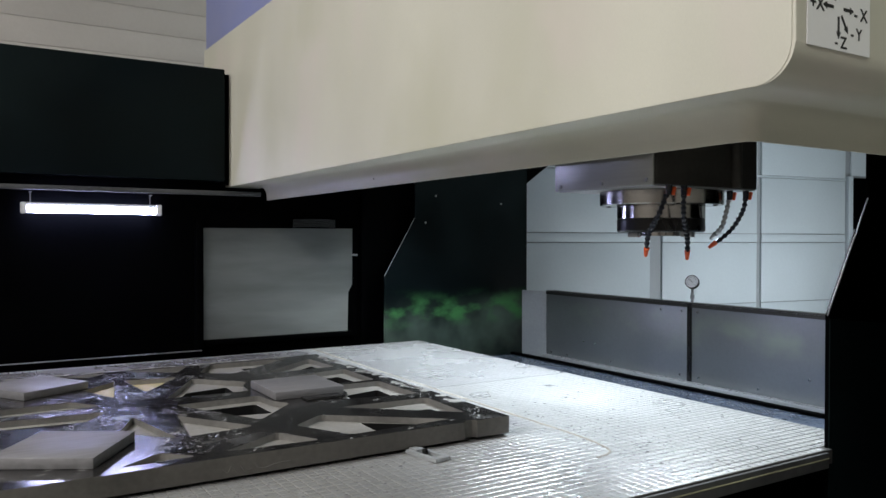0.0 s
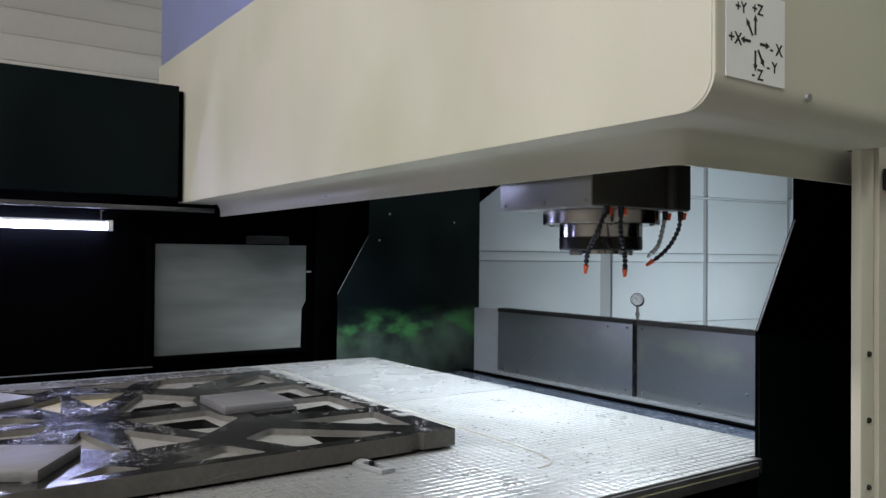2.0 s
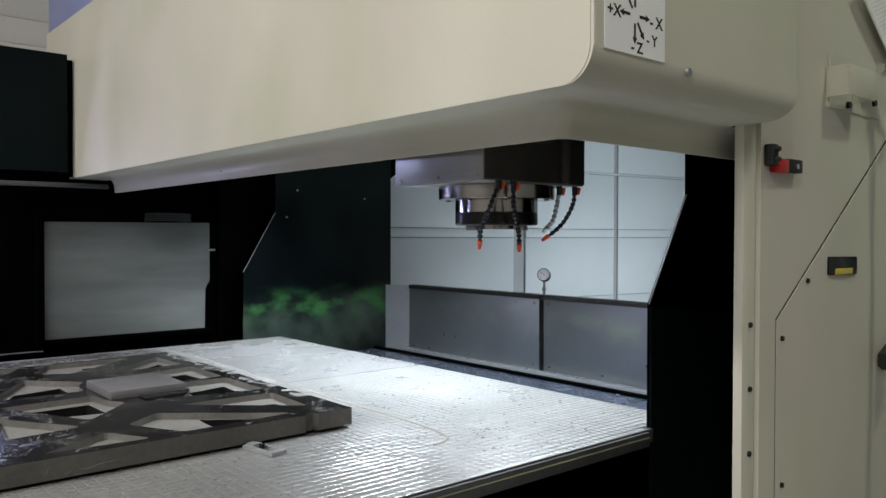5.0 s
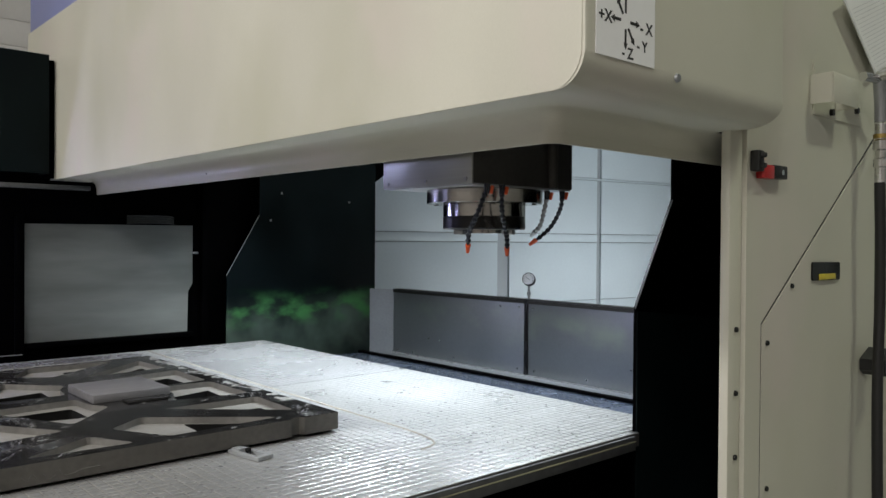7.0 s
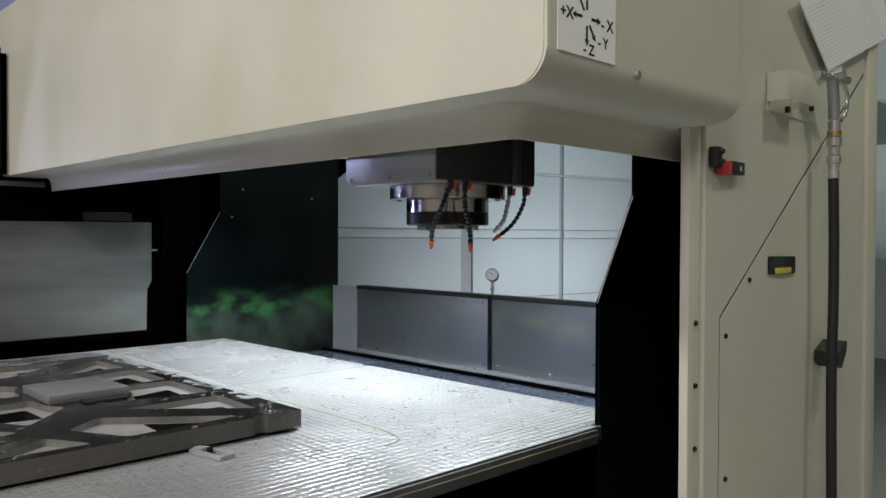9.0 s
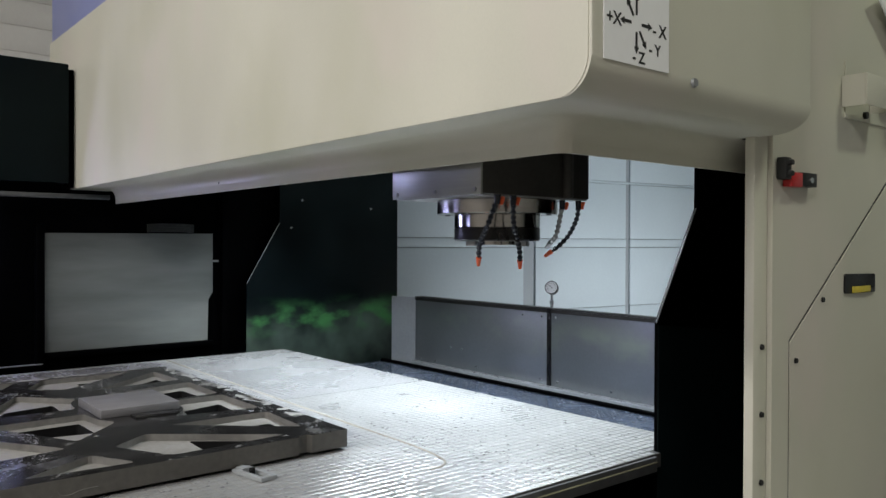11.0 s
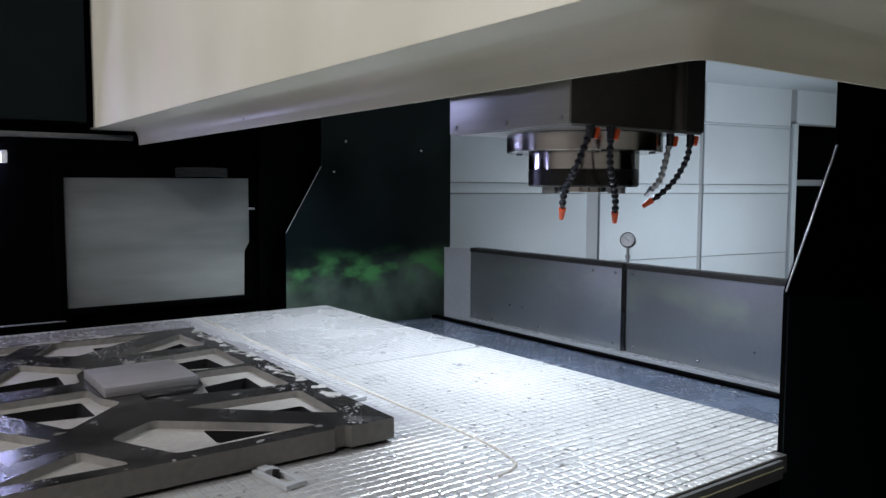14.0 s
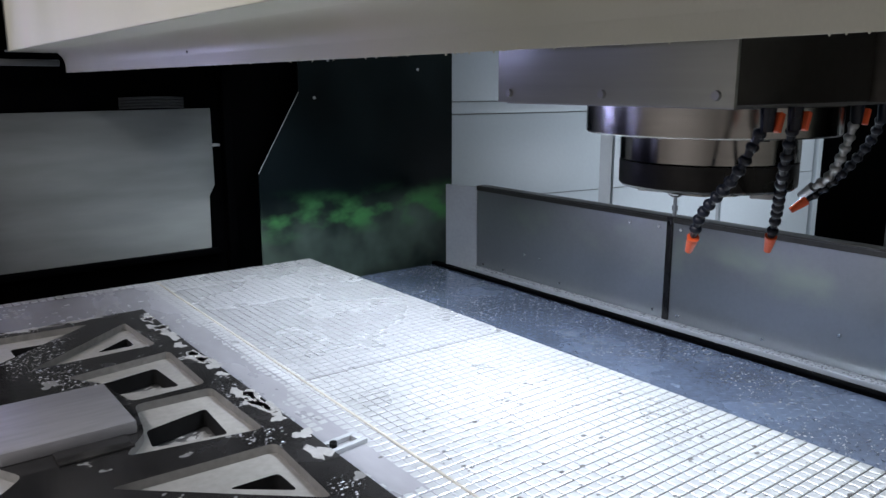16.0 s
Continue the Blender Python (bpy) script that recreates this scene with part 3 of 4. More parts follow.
part("actuator", boxed(2.301, 2.39, 0.974, 0.999, 1.728, 1.767, 0.003), RUBBER, switch, "black actuator")
part("plug", boxed(2.198, 2.233, 0.97, 0.999, 1.742, 1.803, 0.005), RUBBER, switch)
for x, z in ((2.215, 1.788), (2.215, 1.758)):
    bm = rod(bmesh.new(), (x, 0.972, z), (x, 0.958, z), 0.009, 0.007, 12)
    part("plug_boot", bm, RUBBER, switch)
bm = rod(bmesh.new(), (2.35, 0.975, 1.746), (2.35, 0.969, 1.746), 0.008, n=14)
part("key_ring", bm, CHROME, switch)

bracket = thing("gun_bracket", "beige bent sheet bracket bolted to the column", "bracket")
part("front_plate", boxed(2.60, 2.80, 0.925, 0.929, 1.985, 2.08, 0.001), BEIGE, bracket)
part("side_plate", boxed(2.796, 2.80, 0.9295, 0.9985, 1.985, 2.08), BEIGE, bracket)
part("side_plate", boxed(2.60, 2.604, 0.9295, 0.9985, 1.985, 2.08), BEIGE, bracket)
part("back_flange", boxed(2.62, 3.02, 0.995, 0.9995, 1.955, 2.13), BEIGE, bracket)
for x, z in ((2.753, 1.975), (2.968, 2.005)):
    bm = rod(bmesh.new(), (x, 0.995, z), (x, 0.984, z), 0.012, 0.011, 12)
    part("bolt", bm, BLACKOX, bracket)

gun = thing("air_gun", "steel wash-down gun with a black rubber hose", "wash gun")
bm = rod(bmesh.new(), (2.88, 0.94, 2.105), (3.06, 0.90, 2.105), 0.016)
part("cross_pipe", bm, CHROME, gun)
bm = sweep(bmesh.new(), ((2.97, 0.92, 2.10), (2.985, 0.92, 2.03), (2.99, 0.92, 1.96)), 0.02)
part("handle", bm, GUARD, gun)
bm = sweep(bmesh.new(), ((3.03, 0.91, 2.10), (3.09, 0.91, 2.06), (3.08, 0.91, 2.0), (3.05, 0.91, 1.97)), 0.008)
part("lever", bm, CHROME, gun)
bm = rod(bmesh.new(), (2.97, 0.915, 2.115), (2.97, 0.88, 2.12), 0.022)
part("nozzle", bm, CHROME, gun)
bm = bmesh.new()
turned(bm, ((0.019, 1.745), (0.019, 1.80), (0.024, 1.805), (0.024, 1.83), (0.018, 1.835), (0.018, 1.86), (0.026, 1.865), (0.026, 1.895), (0.02, 1.90), (0.02, 1.955)), (2.995, 0.92), 16)
part("coupling", bm, CHROME, gun, "plated hose coupling")
bm = bmesh.new()
turned(bm, ((0.0245, 1.903), (0.0245, 1.918)), (2.995, 0.92), 16)
part("collar", bm, BRASS, gun, "brass collar")
bm = sweep(bmesh.new(), ((2.99, 0.92, 1.75), (3.002, 0.92, 1.55), (3.004, 0.92, 1.3), (2.992, 0.92, 1.0), (2.982, 0.91, 0.5), (2.97, 0.90, 0.02)), 0.018, 14)
part("hose", bm, RUBBER, gun, "black rubber hose")
clip = thing("hose_clip", "small black clip on the column that holds the hose", "hose clip")
part("jaw", prism(bmesh.new(), ((3.035, 1.12), (3.12, 1.155), (3.12, 1.12), (3.07, 1.06), (3.035, 1.08)), "y", 0.91, 0.995), RUBBER, clip)

chart = thing("chart_sheet", "white laminated chart on the column, skewed to fit the camera's view", "paper chart")
# Four corners skewed within one plane to fit the camera's view.
sheet = part("sheet", prism(bmesh.new(), ((2.79, 2.36), (3.085, 2.155), (3.85, 2.43), (3.56, 2.72)), "y", 0.972, 0.976), PAPER, chart)
part("clip_strip", prism(bmesh.new(), ((2.775, 2.357), (3.075, 2.148), (3.083, 2.156), (2.787, 2.364)), "y", 0.968, 0.9715), WHITEPL, chart)
for k in range(18):
    a = Vector((2.85, 2.345)) + Vector((0.29, -0.20)) * (0.04 + k * 0.05)
    d = Vector((0.62, 0.24))
    n = Vector((-0.002, 0.004))
    part("print_bar", prism(bmesh.new(), [tuple(a - n * 0.2), tuple(a + d - n * 0.2), tuple(a + d + n * 0.2), tuple(a + n * 0.2)], "y", 0.9712, 0.9718), GREYINK, sheet)

# ---- rear guard ----
GX = 3.364
guard = thing("rear_guard", "low galvanised steel splash guard in two panels", "splash guard")
part("panel", boxed(GX, GX + 0.012, 2.914, 4.118, 0.735, 1.196, 0.002), SMEARED, guard)
part("panel", boxed(GX, GX + 0.012, 1.2, 2.884, 0.735, 1.196, 0.002), SMEARED, guard)
part("joint_strip", boxed(GX - 0.006, GX + 0.014, 2.885, 2.913, 0.735, 1.2, 0.002), BLACKOX, guard, "dark joint strip")
part("return_panel", prism(bmesh.new(), ((3.300, 4.306), (GX, 4.121), (GX + 0.012, 4.125), (3.312, 4.31)), "z", 0.735, 1.196), RETURN, guard, "return panel, its brighter facing put into the colour")
part("top_flange", boxed(GX - 0.004, GX + 0.06, 1.2, 4.12, 1.197, 1.203, 0.001), DARKSTEEL, guard)
part("top_band", boxed(GX - 0.004, GX - 0.0005, 1.2, 4.12, 1.178, 1.1965), DARKSTEEL, guard)
part("foot_ledge", boxed(3.314, GX - 0.0005, 1.47, 4.11, 0.735, 0.772, 0.002), STEEL, guard, "chip-strewn foot ledge")
for y, z in ((3.743, 0.896), (3.634, 0.894), (2.95, 1.155), (2.844, 1.155), (3.10, 1.152), (2.188, 0.887), (2.464, 0.80), (2.835, 0.80), (2.96, 0.80), (4.06, 0.79), (2.02, 0.90), (1.9, 0.80), (3.5, 0.80), (3.9, 0.79)):
    bm = rod(bmesh.new(), (GX, y, z), (GX - 0.007, y, z), 0.008, 0.006, 12)
    part("bolt", bm, CHROME, guard)

gauge = thing("pressure_gauge", "round white-faced pressure gauge standing on the guard", "pressure gauge")
GM = Matrix.Translation((3.372, 2.890, 1.318)) @ Vector((-0.84, -0.48, 0.28)).to_track_quat("Z", "Y").to_matrix().to_4x4()

def disc(r, a, b, n=32):
    bm = bmesh.new()
    bmesh.ops.create_cone(bm, cap_ends=True, segments=n, radius1=r, radius2=r, depth=b - a, matrix=GM @ Matrix.Translation((0, 0, (a + b) / 2)))
    return bm

part("case", disc(0.0365, -0.022, 0.004), BLACKOX, gauge)
bm = bmesh.new()
turned(bm, ((0.0338, 0.004), (0.0365, 0.0042), (0.037, 0.008), (0.0338, 0.0095)), (0, 0), 32)
bmesh.ops.delete(bm, geom=[f for f in bm.faces if len(f.verts) > 4], context="FACES")
bm.transform(GM)
part("bezel", bm, BLACKOX, gauge, "dark bezel")
dial = part("dial", disc(0.0336, 0.0041, 0.0055), PAPER, gauge, "white dial with black marks")
for k in range(11):
    a = radians(225 - 27 * k)
    bm = boxed(-0.0008, 0.0008, 0.022, 0.029, 0.0056, 0.0061)
    bm.transform(GM @ Matrix.Rotation(a - radians(90), 4, "Z"))
    part("mark", bm, INK, dial)
bm = boxed(-0.001, 0.001, -0.008, 0.024, 0.0062, 0.0068)
bm.transform(GM @ Matrix.Rotation(radians(50), 4, "Z"))
part("needle", bm, INK, gauge)
bm = bmesh.new()
turned(bm, ((0.008, 1.2035), (0.008, 1.225), (0.012, 1.227), (0.012, 1.245), (0.007, 1.247), (0.007, 1.285)), (3.378, 2.893), 12)
part("stem", bm, GUARD, gauge, "threaded metal stem")

# ---- workpiece ----
work = thing("workpiece", "large wet machined steel plate with lattice pockets", "workpiece")
PZ, FZ, BZ = 0.966, 0.945, 0.9005
PX0, PX1, PY0, PY1, MID = -0.56, 1.5, 2.06, 3.68, 2.868


def mirrored(outline):
    return [(x, 2 * MID - y) for x, y in outline][::-1]


def pocket_set():
    """Pockets of one half: the rim, and the hole through its floor where it has one."""
    return [
        ([(1.14, 2.59), (1.43, 2.54), (1.425, 2.85), (1.235, 2.855), (1.208, 2.685)], [(1.21, 2.64), (1.37, 2.605), (1.38, 2.775), (1.225, 2.735)]),
        ([(1.076, 2.472), (1.42, 2.458), (1.405, 2.18)], [(1.273, 2.368), (1.381, 2.366), (1.381, 2.28)]),
        ([(0.974, 2.40), (1.31, 2.122), (0.95, 2.108), (0.85, 2.30)], [(1.075, 2.305), (1.227, 2.19), (1.07, 2.182)]),
        ([(0.60, 2.80), (0.905, 2.815), (0.915, 2.70), (0.955, 2.625), (0.785, 2.435)], [(0.655, 2.757), (0.875, 2.763), (0.88, 2.595), (0.71, 2.632)]),
        ([(0.57, 2.118), (0.77, 2.25), (0.85, 2.10)], [(0.65, 2.128), (0.79, 2.135), (0.76, 2.165)]),
        ([(0.565, 2.635), (0.74, 2.365), (0.53, 2.335)], None),
        ([(0.44, 2.69), (0.36, 2.48), (0.50, 2.335)], None),
        ([(-0.02, 2.845), (0.38, 2.815), (0.30, 2.69), (-0.02, 2.71)], [(0.02, 2.81), (0.28, 2.79), (0.24, 2.72), (0.02, 2.735)]),
        ([(0.30, 2.105), (0.50, 2.115), (0.42, 2.20)], None),
    ]


def ring_faces(bm, pts, z0, z1):
    a = [bm.verts.new((x, y, z0)) for x, y in pts]
    b = [bm.verts.new((x, y, z1)) for x, y in pts]
    for i in range(len(a)):
        j = (i + 1) % len(a)
        bm.faces.new((a[i], a[j], b[j], b[i]))


def sheet_faces(bm, outer, holes, z):
    from mathutils.geometry import tessellate_polygon
    loops = [[Vector((x, y, z)) for x, y in l] for l in [outer] + holes]
    vs = [bm.verts.new(v) for l in loops for v in l]
    for t in tessellate_polygon(loops):
        try:
            f = bm.faces.new([vs[i] for i in t])
            if f.normal.z < 0 or (f.calc_area() and (f.normal_update() or f.normal.z < 0)):
                f.normal_flip()
        except ValueError:
            pass


outer = [(PX0, PY0), (1.325, PY0), (1.335, PY0 + 0.018), (1.362, PY0 + 0.018), (1.372, PY0), (PX1, PY0), (PX1, PY1), (PX0, PY1)]
OILY = mat("oily_pocket_floor", (0.42, 0.38, 0.22), 0.5, 0.1, 60, 0.06, 4, 0.1, 0.04)
top, sides = bmesh.new(), bmesh.new()
rims = []
for flip in (False, True):
    for k, (o, h) in enumerate(pocket_set()):
        rim = rounded(o, 0.022)
        hole = rounded(h, 0.014) if h else None
        if flip:
            rim = mirrored(rim)
            hole = mirrored(hole) if hole else None
        rims.append(rim)
        walls, flat = bmesh.new(), bmesh.new()
        ring_faces(walls, rim, FZ, PZ)
        bmesh.ops.recalc_face_normals(walls, faces=walls.faces)
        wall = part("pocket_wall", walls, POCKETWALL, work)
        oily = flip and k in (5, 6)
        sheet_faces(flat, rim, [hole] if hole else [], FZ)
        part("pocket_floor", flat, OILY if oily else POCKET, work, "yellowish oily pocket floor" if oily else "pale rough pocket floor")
        if hole:
            walls = bmesh.new()
            ring_faces(walls, hole, BZ, FZ)
            bmesh.ops.recalc_face_normals(walls, faces=walls.faces)
            part("hole_wall", walls, SHADED, wall)
UZ = BZ + 0.010
ring_faces(sides, outer, UZ, PZ)
bmesh.ops.recalc_face_normals(sides, faces=sides.faces)
# Recessed foot added and coloured dark as the contact shade below the plate.
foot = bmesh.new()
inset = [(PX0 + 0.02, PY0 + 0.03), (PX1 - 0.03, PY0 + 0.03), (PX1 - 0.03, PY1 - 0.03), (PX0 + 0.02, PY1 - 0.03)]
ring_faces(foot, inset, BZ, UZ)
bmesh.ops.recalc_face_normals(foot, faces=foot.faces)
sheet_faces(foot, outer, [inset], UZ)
part("undercut", foot, SHADED, work, "recessed foot coloured dark for the shade under the plate")
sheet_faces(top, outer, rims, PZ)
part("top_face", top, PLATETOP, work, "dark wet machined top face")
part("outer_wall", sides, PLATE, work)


def pad(cx, cy, turn):
    bm = boxed(-0.135, 0.135, -0.14, 0.14, 0.9662, 0.996, 0.003)
    bm.transform(pose(cx, cy, 0, 0, 0, turn))
    part("pad", bm, PAD, work, "raised square milled pad")


pad(1.06, 2.83, 0)
part("pad_step", boxed(1.02, 1.17, 2.62, 2.6885, 0.9662, 0.972, 0.002), PLATETOP, work)
pad(0.20, 2.315, -31)
pad(0.20, 3.34, 31)

CHALK = mat("faint_chalk", (0.135, 0.13, 0.12), 0.8)
for pts in (((0.55, 0.935), (0.565, 0.925), (0.575, 0.94), (0.59, 0.922)), ((0.60, 0.938), (0.615, 0.92), (0.63, 0.928)),
            ((0.64, 0.94), (0.65, 0.925), (0.67, 0.923), (0.70, 0.93), (0.74, 0.931))):
    part("chalk_stroke", sweep(bmesh.new(), [(x, 2.0596, z) for x, z in pts], 0.0016, 6), CHALK, work)

# ---- clamps beside the plate ----
def clamp(m):
    ob = thing("stop_block", "small slotted steel stop set against the plate", "stop block", "plate stops")
    bm = bmesh.new()
    box(bm, -0.027, -0.014, -0.07, 0.07, 0, 0.012, 0.001)
    box(bm, 0.014, 0.027, -0.07, 0.07, 0, 0.012, 0.001)
    box(bm, -0.0135, 0.0135, -0.07, -0.05, 0, 0.012, 0.001)
    box(bm, -0.0135, 0.0135, 0.035, 0.07, 0, 0.016, 0.001)
    part("slotted_bar", bm, STEEL, ob)
    bm = rod(bmesh.new(), (0, 0.01, 0), (0, 0.01, 0.02), 0.009, n=12)
    part("bolt", bm, BLACKOX, ob)
    ob.matrix_world = m
    return ob

c1 = clamp(pose(1.14, 1.985, 0.9005, 0, 0, 10))
c2 = copy_thing(c1, pose(1.575, 2.47, 0.9005, 0, 0, 98))

cord = thing("seal_cord", "tan rubber sealing cord let into the table", "seal cord")
part("strand", sweep(bmesh.new(), ((1.735, 4.29, 0.8988), (1.715, 3.2, 0.8988), (1.697, 2.2, 0.8988), (1.69, 1.93, 0.8988), (1.665, 1.775, 0.8988), (1.62, 1.725, 0.8988), (1.565, 1.712, 0.8988)), 0.0048, 8), CORD, cord)

# ---- spindle head ----
ram = thing("spindle_head", "steel spindle head with coolant hoses under the crossbeam", "spindle head")
part("body", boxed(1.5845, 2.035, 1.515, 1.92, 1.702, 2.099, 0.004), DARKSTEEL, ram)
cover = part("side_cover", boxed(1.577, 1.584, 1.512, 1.922, 1.70, 2.099, 0.001), BRUSHED, ram, "brushed steel side cover")
part("bottom_plate", boxed(1.59, 2.03, 1.52, 1.915, 1.698, 1.7018), GUARD, ram)
for y in (1.535, 1.71, 1.895):
    bm = rod(bmesh.new(), (1.577, y, 1.714), (1.573, y, 1.714), 0.0065, 0.0055, 14)
    part("screw", bm, GUARD, cover)
bm = rod(bmesh.new(), (1.93, 1.512, 1.702), (1.93, 1.512, 2.095), 0.018, n=16)
part("coolant_riser", bm, DARKSTEEL, ram)
SC = (1.832, 1.715)
bm = turned(bmesh.new(), ((0.186, 1.654), (0.188, 1.656), (0.188, 1.696), (0.186, 1.698)), SC, 48)
part("flange", bm, GROUND, ram, "ground steel flange ring")
bm = turned(bmesh.new(), ((0.132, 1.612), (0.134, 1.614), (0.134, 1.6535)), SC, 48)
part("nose", bm, GROUND, ram, "ground steel spindle nose")
bm = turned(bmesh.new(), ((0.05, 1.572), (0.13, 1.572), (0.134, 1.576), (0.134, 1.6115)), SC, 48)
part("nose_ring", bm, BLACKOX, ram, "black spindle nose ring")
bm = turned(bmesh.new(), ((0.03, 1.560), (0.062, 1.560), (0.062, 1.5715)), SC, 32)
part("taper_face", bm, GROUND, ram)
for a in (20, 200):
    bm = boxed(-0.014, 0.014, 0.07, 0.105, 1.556, 1.5715, 0.002)
    bm.transform(Matrix.Translation((SC[0], SC[1], 0)) @ Matrix.Rotation(radians(a), 4, "Z"))
    part("drive_key", bm, GUARD, ram)
for a in range(0, 360, 60):
    x, y = SC[0] + 0.165 * math.cos(radians(a)), SC[1] + 0.165 * math.sin(radians(a))
    bm = rod(bmesh.new(), (x, y, 1.6545), (x, y, 1.651), 0.008, n=10)
    part("flange_screw", bm, BLACKOX, ram)


def nozzle(a, mids, tip, seg_mat, tipped=True):
    """A hose of snap-together balls, from its orange valve to its orange tip."""
    ps = [Vector(a)] + [Vector(m) for m in mids] + [Vector(tip)]
    hose = part("valve", rod(bmesh.new(), ps[0] + Vector((0, 0, 0.012)), ps[0] - Vector((0, 0, 0.016)), 0.0095, 0.008, 12), HOSEBL, ram, "black valve of a coolant hose")
    lever = boxed(-0.004, 0.005, -0.005, 0.005, -0.013, 0.011, 0.002)
    lever.transform(Matrix.Translation(ps[0] + Vector((0.010, -0.008, -0.004))) @ Matrix.Rotation(radians(20), 4, "Y"))
    part("valve_lever", lever, ORANGE, hose, "orange lever")
    ext = [2 * ps[0] - ps[1]] + ps + [2 * ps[-1] - ps[-2]]
    line = []
    for i in range(1, len(ext) - 2):
        p0, p1, p2, p3 = ext[i - 1:i + 3]
        for k in range(30):
            u = k / 30
            line.append(0.5 * (2 * p1 + (p2 - p0) * u + (2 * p0 - 5 * p1 + 4 * p2 - p3) * u * u + (3 * p1 - p0 - 3 * p2 + p3) * u ** 3))
    line.append(ps[-1])
    gone, nxt = 0.0, 0.018
    total = sum((q - p).length for p, q in zip(line, line[1:]))
    for p, q in zip(line, line[1:]):
        gone += (q - p).length
        if gone >= nxt and gone < total - 0.016:
            nxt += 0.0175
            d = (q - p).normalized()
            bm = bmesh.new()
            m = Matrix.Translation(q) @ d.to_track_quat("Z", "Y").to_matrix().to_4x4()
            bmesh.ops.create_uvsphere(bm, u_segments=12, v_segments=7, radius=0.0086, matrix=m @ Matrix.Diagonal((1, 1, 0.8, 1)))
            bmesh.ops.create_cone(bm, cap_ends=True, segments=10, radius1=0.0066, radius2=0.0045, depth=0.013, matrix=m @ Matrix.Translation((0, 0, 0.008)))
            part("hose_link", bm, seg_mat, hose)
    d = (line[-1] - line[-4]).normalized()
    bm = rod(bmesh.new(), ps[-1] - d * 0.014, ps[-1] + d * 0.015, 0.0085, 0.005, 12)
    part("tip", bm, ORANGE if tipped else seg_mat, hose)


nozzle((1.625, 1.497, 1.688), ((1.622, 1.53, 1.62), (1.645, 1.59, 1.56)), (1.668, 1.62, 1.512), HOSEBL)
nozzle((1.686, 1.497, 1.688), ((1.712, 1.52, 1.62), (1.775, 1.56, 1.55)), (1.798, 1.58, 1.503), HOSEBL)
nozzle((1.945, 1.545, 1.685), ((1.945, 1.555, 1.64), (1.955, 1.58, 1.59)), (1.965, 1.62, 1.56), GUARD, False)
nozzle((2.008, 1.535, 1.688), ((2.025, 1.555, 1.645), (2.03, 1.59, 1.595), (2.018, 1.62, 1.56)), (1.992, 1.645, 1.532), HOSEBL)

# ---- wet chips ----
def chips(name, label, count, x0, x1, y0, y1, z, material, parent, size=0.006, seed=1, keep=None):
    rnd = random.Random(seed)
    verts, faces = [], []
    n = 0
    while n < count:
        x, y = x0 + (x1 - x0) * rnd.random(), y0 + (y1 - y0) * rnd.random()
        n += 1
        if keep and not keep(x, y, rnd):
            continue
        s = size * (0.4 + 1.2 * rnd.random() ** 2)
        a = rnd.random() * 6.28
        k = len(verts)
        for i in range(5):
            t = a + i * 1.2566
            q = s * (0.55 + 0.6 * rnd.random())
            verts.append((x + q * math.cos(t) * 1.4, y + q * math.sin(t), z + 0.0003))
        verts.append((x + s * 0.1, y, z + s * 0.45))
        faces += [(k + i, k + (i + 1) % 5, k + 5) for i in range(5)]
    me = bpy.data.meshes.new(name)
    me.from_pydata(verts, [], faces)
    me.materials.append(material)
    me.polygons.foreach_set("use_smooth", [True] * len(faces))
    ob = new(name, me)
    if parent:
        ob.parent = parent
        return tagged(ob, label, kind="stuff")
    return tagged(ob, label, "chips", kind="stuff")


def inside(x, y, loop):
    c = False
    for i in range(len(loop)):
        (xa, ya), (xb, yb) = loop[i - 1], loop[i]
        if (ya > y) != (yb > y) and x < (xb - xa) * (y - ya) / (yb - ya) + xa:
            c = not c
    return c


RESIDUE = mat("milky_residue", (0.31, 0.31, 0.298), 0.35, 0.1, 80, 0.08, 12, 0.15, 0.05)


def residue(name, label, spots, z, seed):
    """Thin dried puddles with a lobed outline; spots are (x, y, length along x, length along y)."""
    rnd = random.Random(seed)
    verts, faces = [], []
    for x, y, a, b in spots:
        k, n = len(verts), 22
        p1, p2, p3 = (rnd.random() * 6.28 for _ in range(3))
        for h, f in ((0.0002, 1.0), (0.0011, 0.86)):
            for i in range(n):
                t = 6.2832 * i / n
                q = f * (1 + 0.32 * math.sin(2 * t + p1) + 0.26 * math.sin(3 * t + p2) + 0.16 * math.sin(7 * t + p3))
                verts.append((x + a * q * math.cos(t), y + b * q * math.sin(t), z + h))
        faces += [(k + i, k + (i + 1) % n, k + n + (i + 1) % n, k + n + i) for i in range(n)]
        faces.append(tuple(k + n + i for i in range(n)))
    me = bpy.data.meshes.new(name)
    me.from_pydata(verts, [], faces)
    me.materials.append(RESIDUE)
    return tagged(new(name, me), label, "residue", kind="stuff")


rnd = random.Random(21)
spots = []
for i in range(26):
    y = 2.25 + 1.42 * rnd.random() ** 0.7
    spots.append((1.47 + 0.022 * rnd.random(), y, 0.010 + 0.012 * rnd.random(), 0.014 + 0.03 * rnd.random()))
for i in range(34):
    spots.append((0.1 + 1.36 * rnd.random(), 3.655 + 0.018 * rnd.random(), 0.02 + 0.04 * rnd.random(), 0.007 + 0.008 * rnd.random()))
spots = [p for p in spots if p[1] < 3.672 and p[0] < 1.492]
residue("coolant_residue", "milky dried coolant along the plate's outer ribs", spots, PZ, 31)

WET = mat("wet_chips", (0.62, 0.63, 0.64), 0.12, 0.6, 60, 0.1, 8, 0.1, 0.0)
DIRT = mat("dark_dirt", (0.06, 0.058, 0.055), 0.4, 0.1, 60, 0.1, 8, 0.1, 0.0)


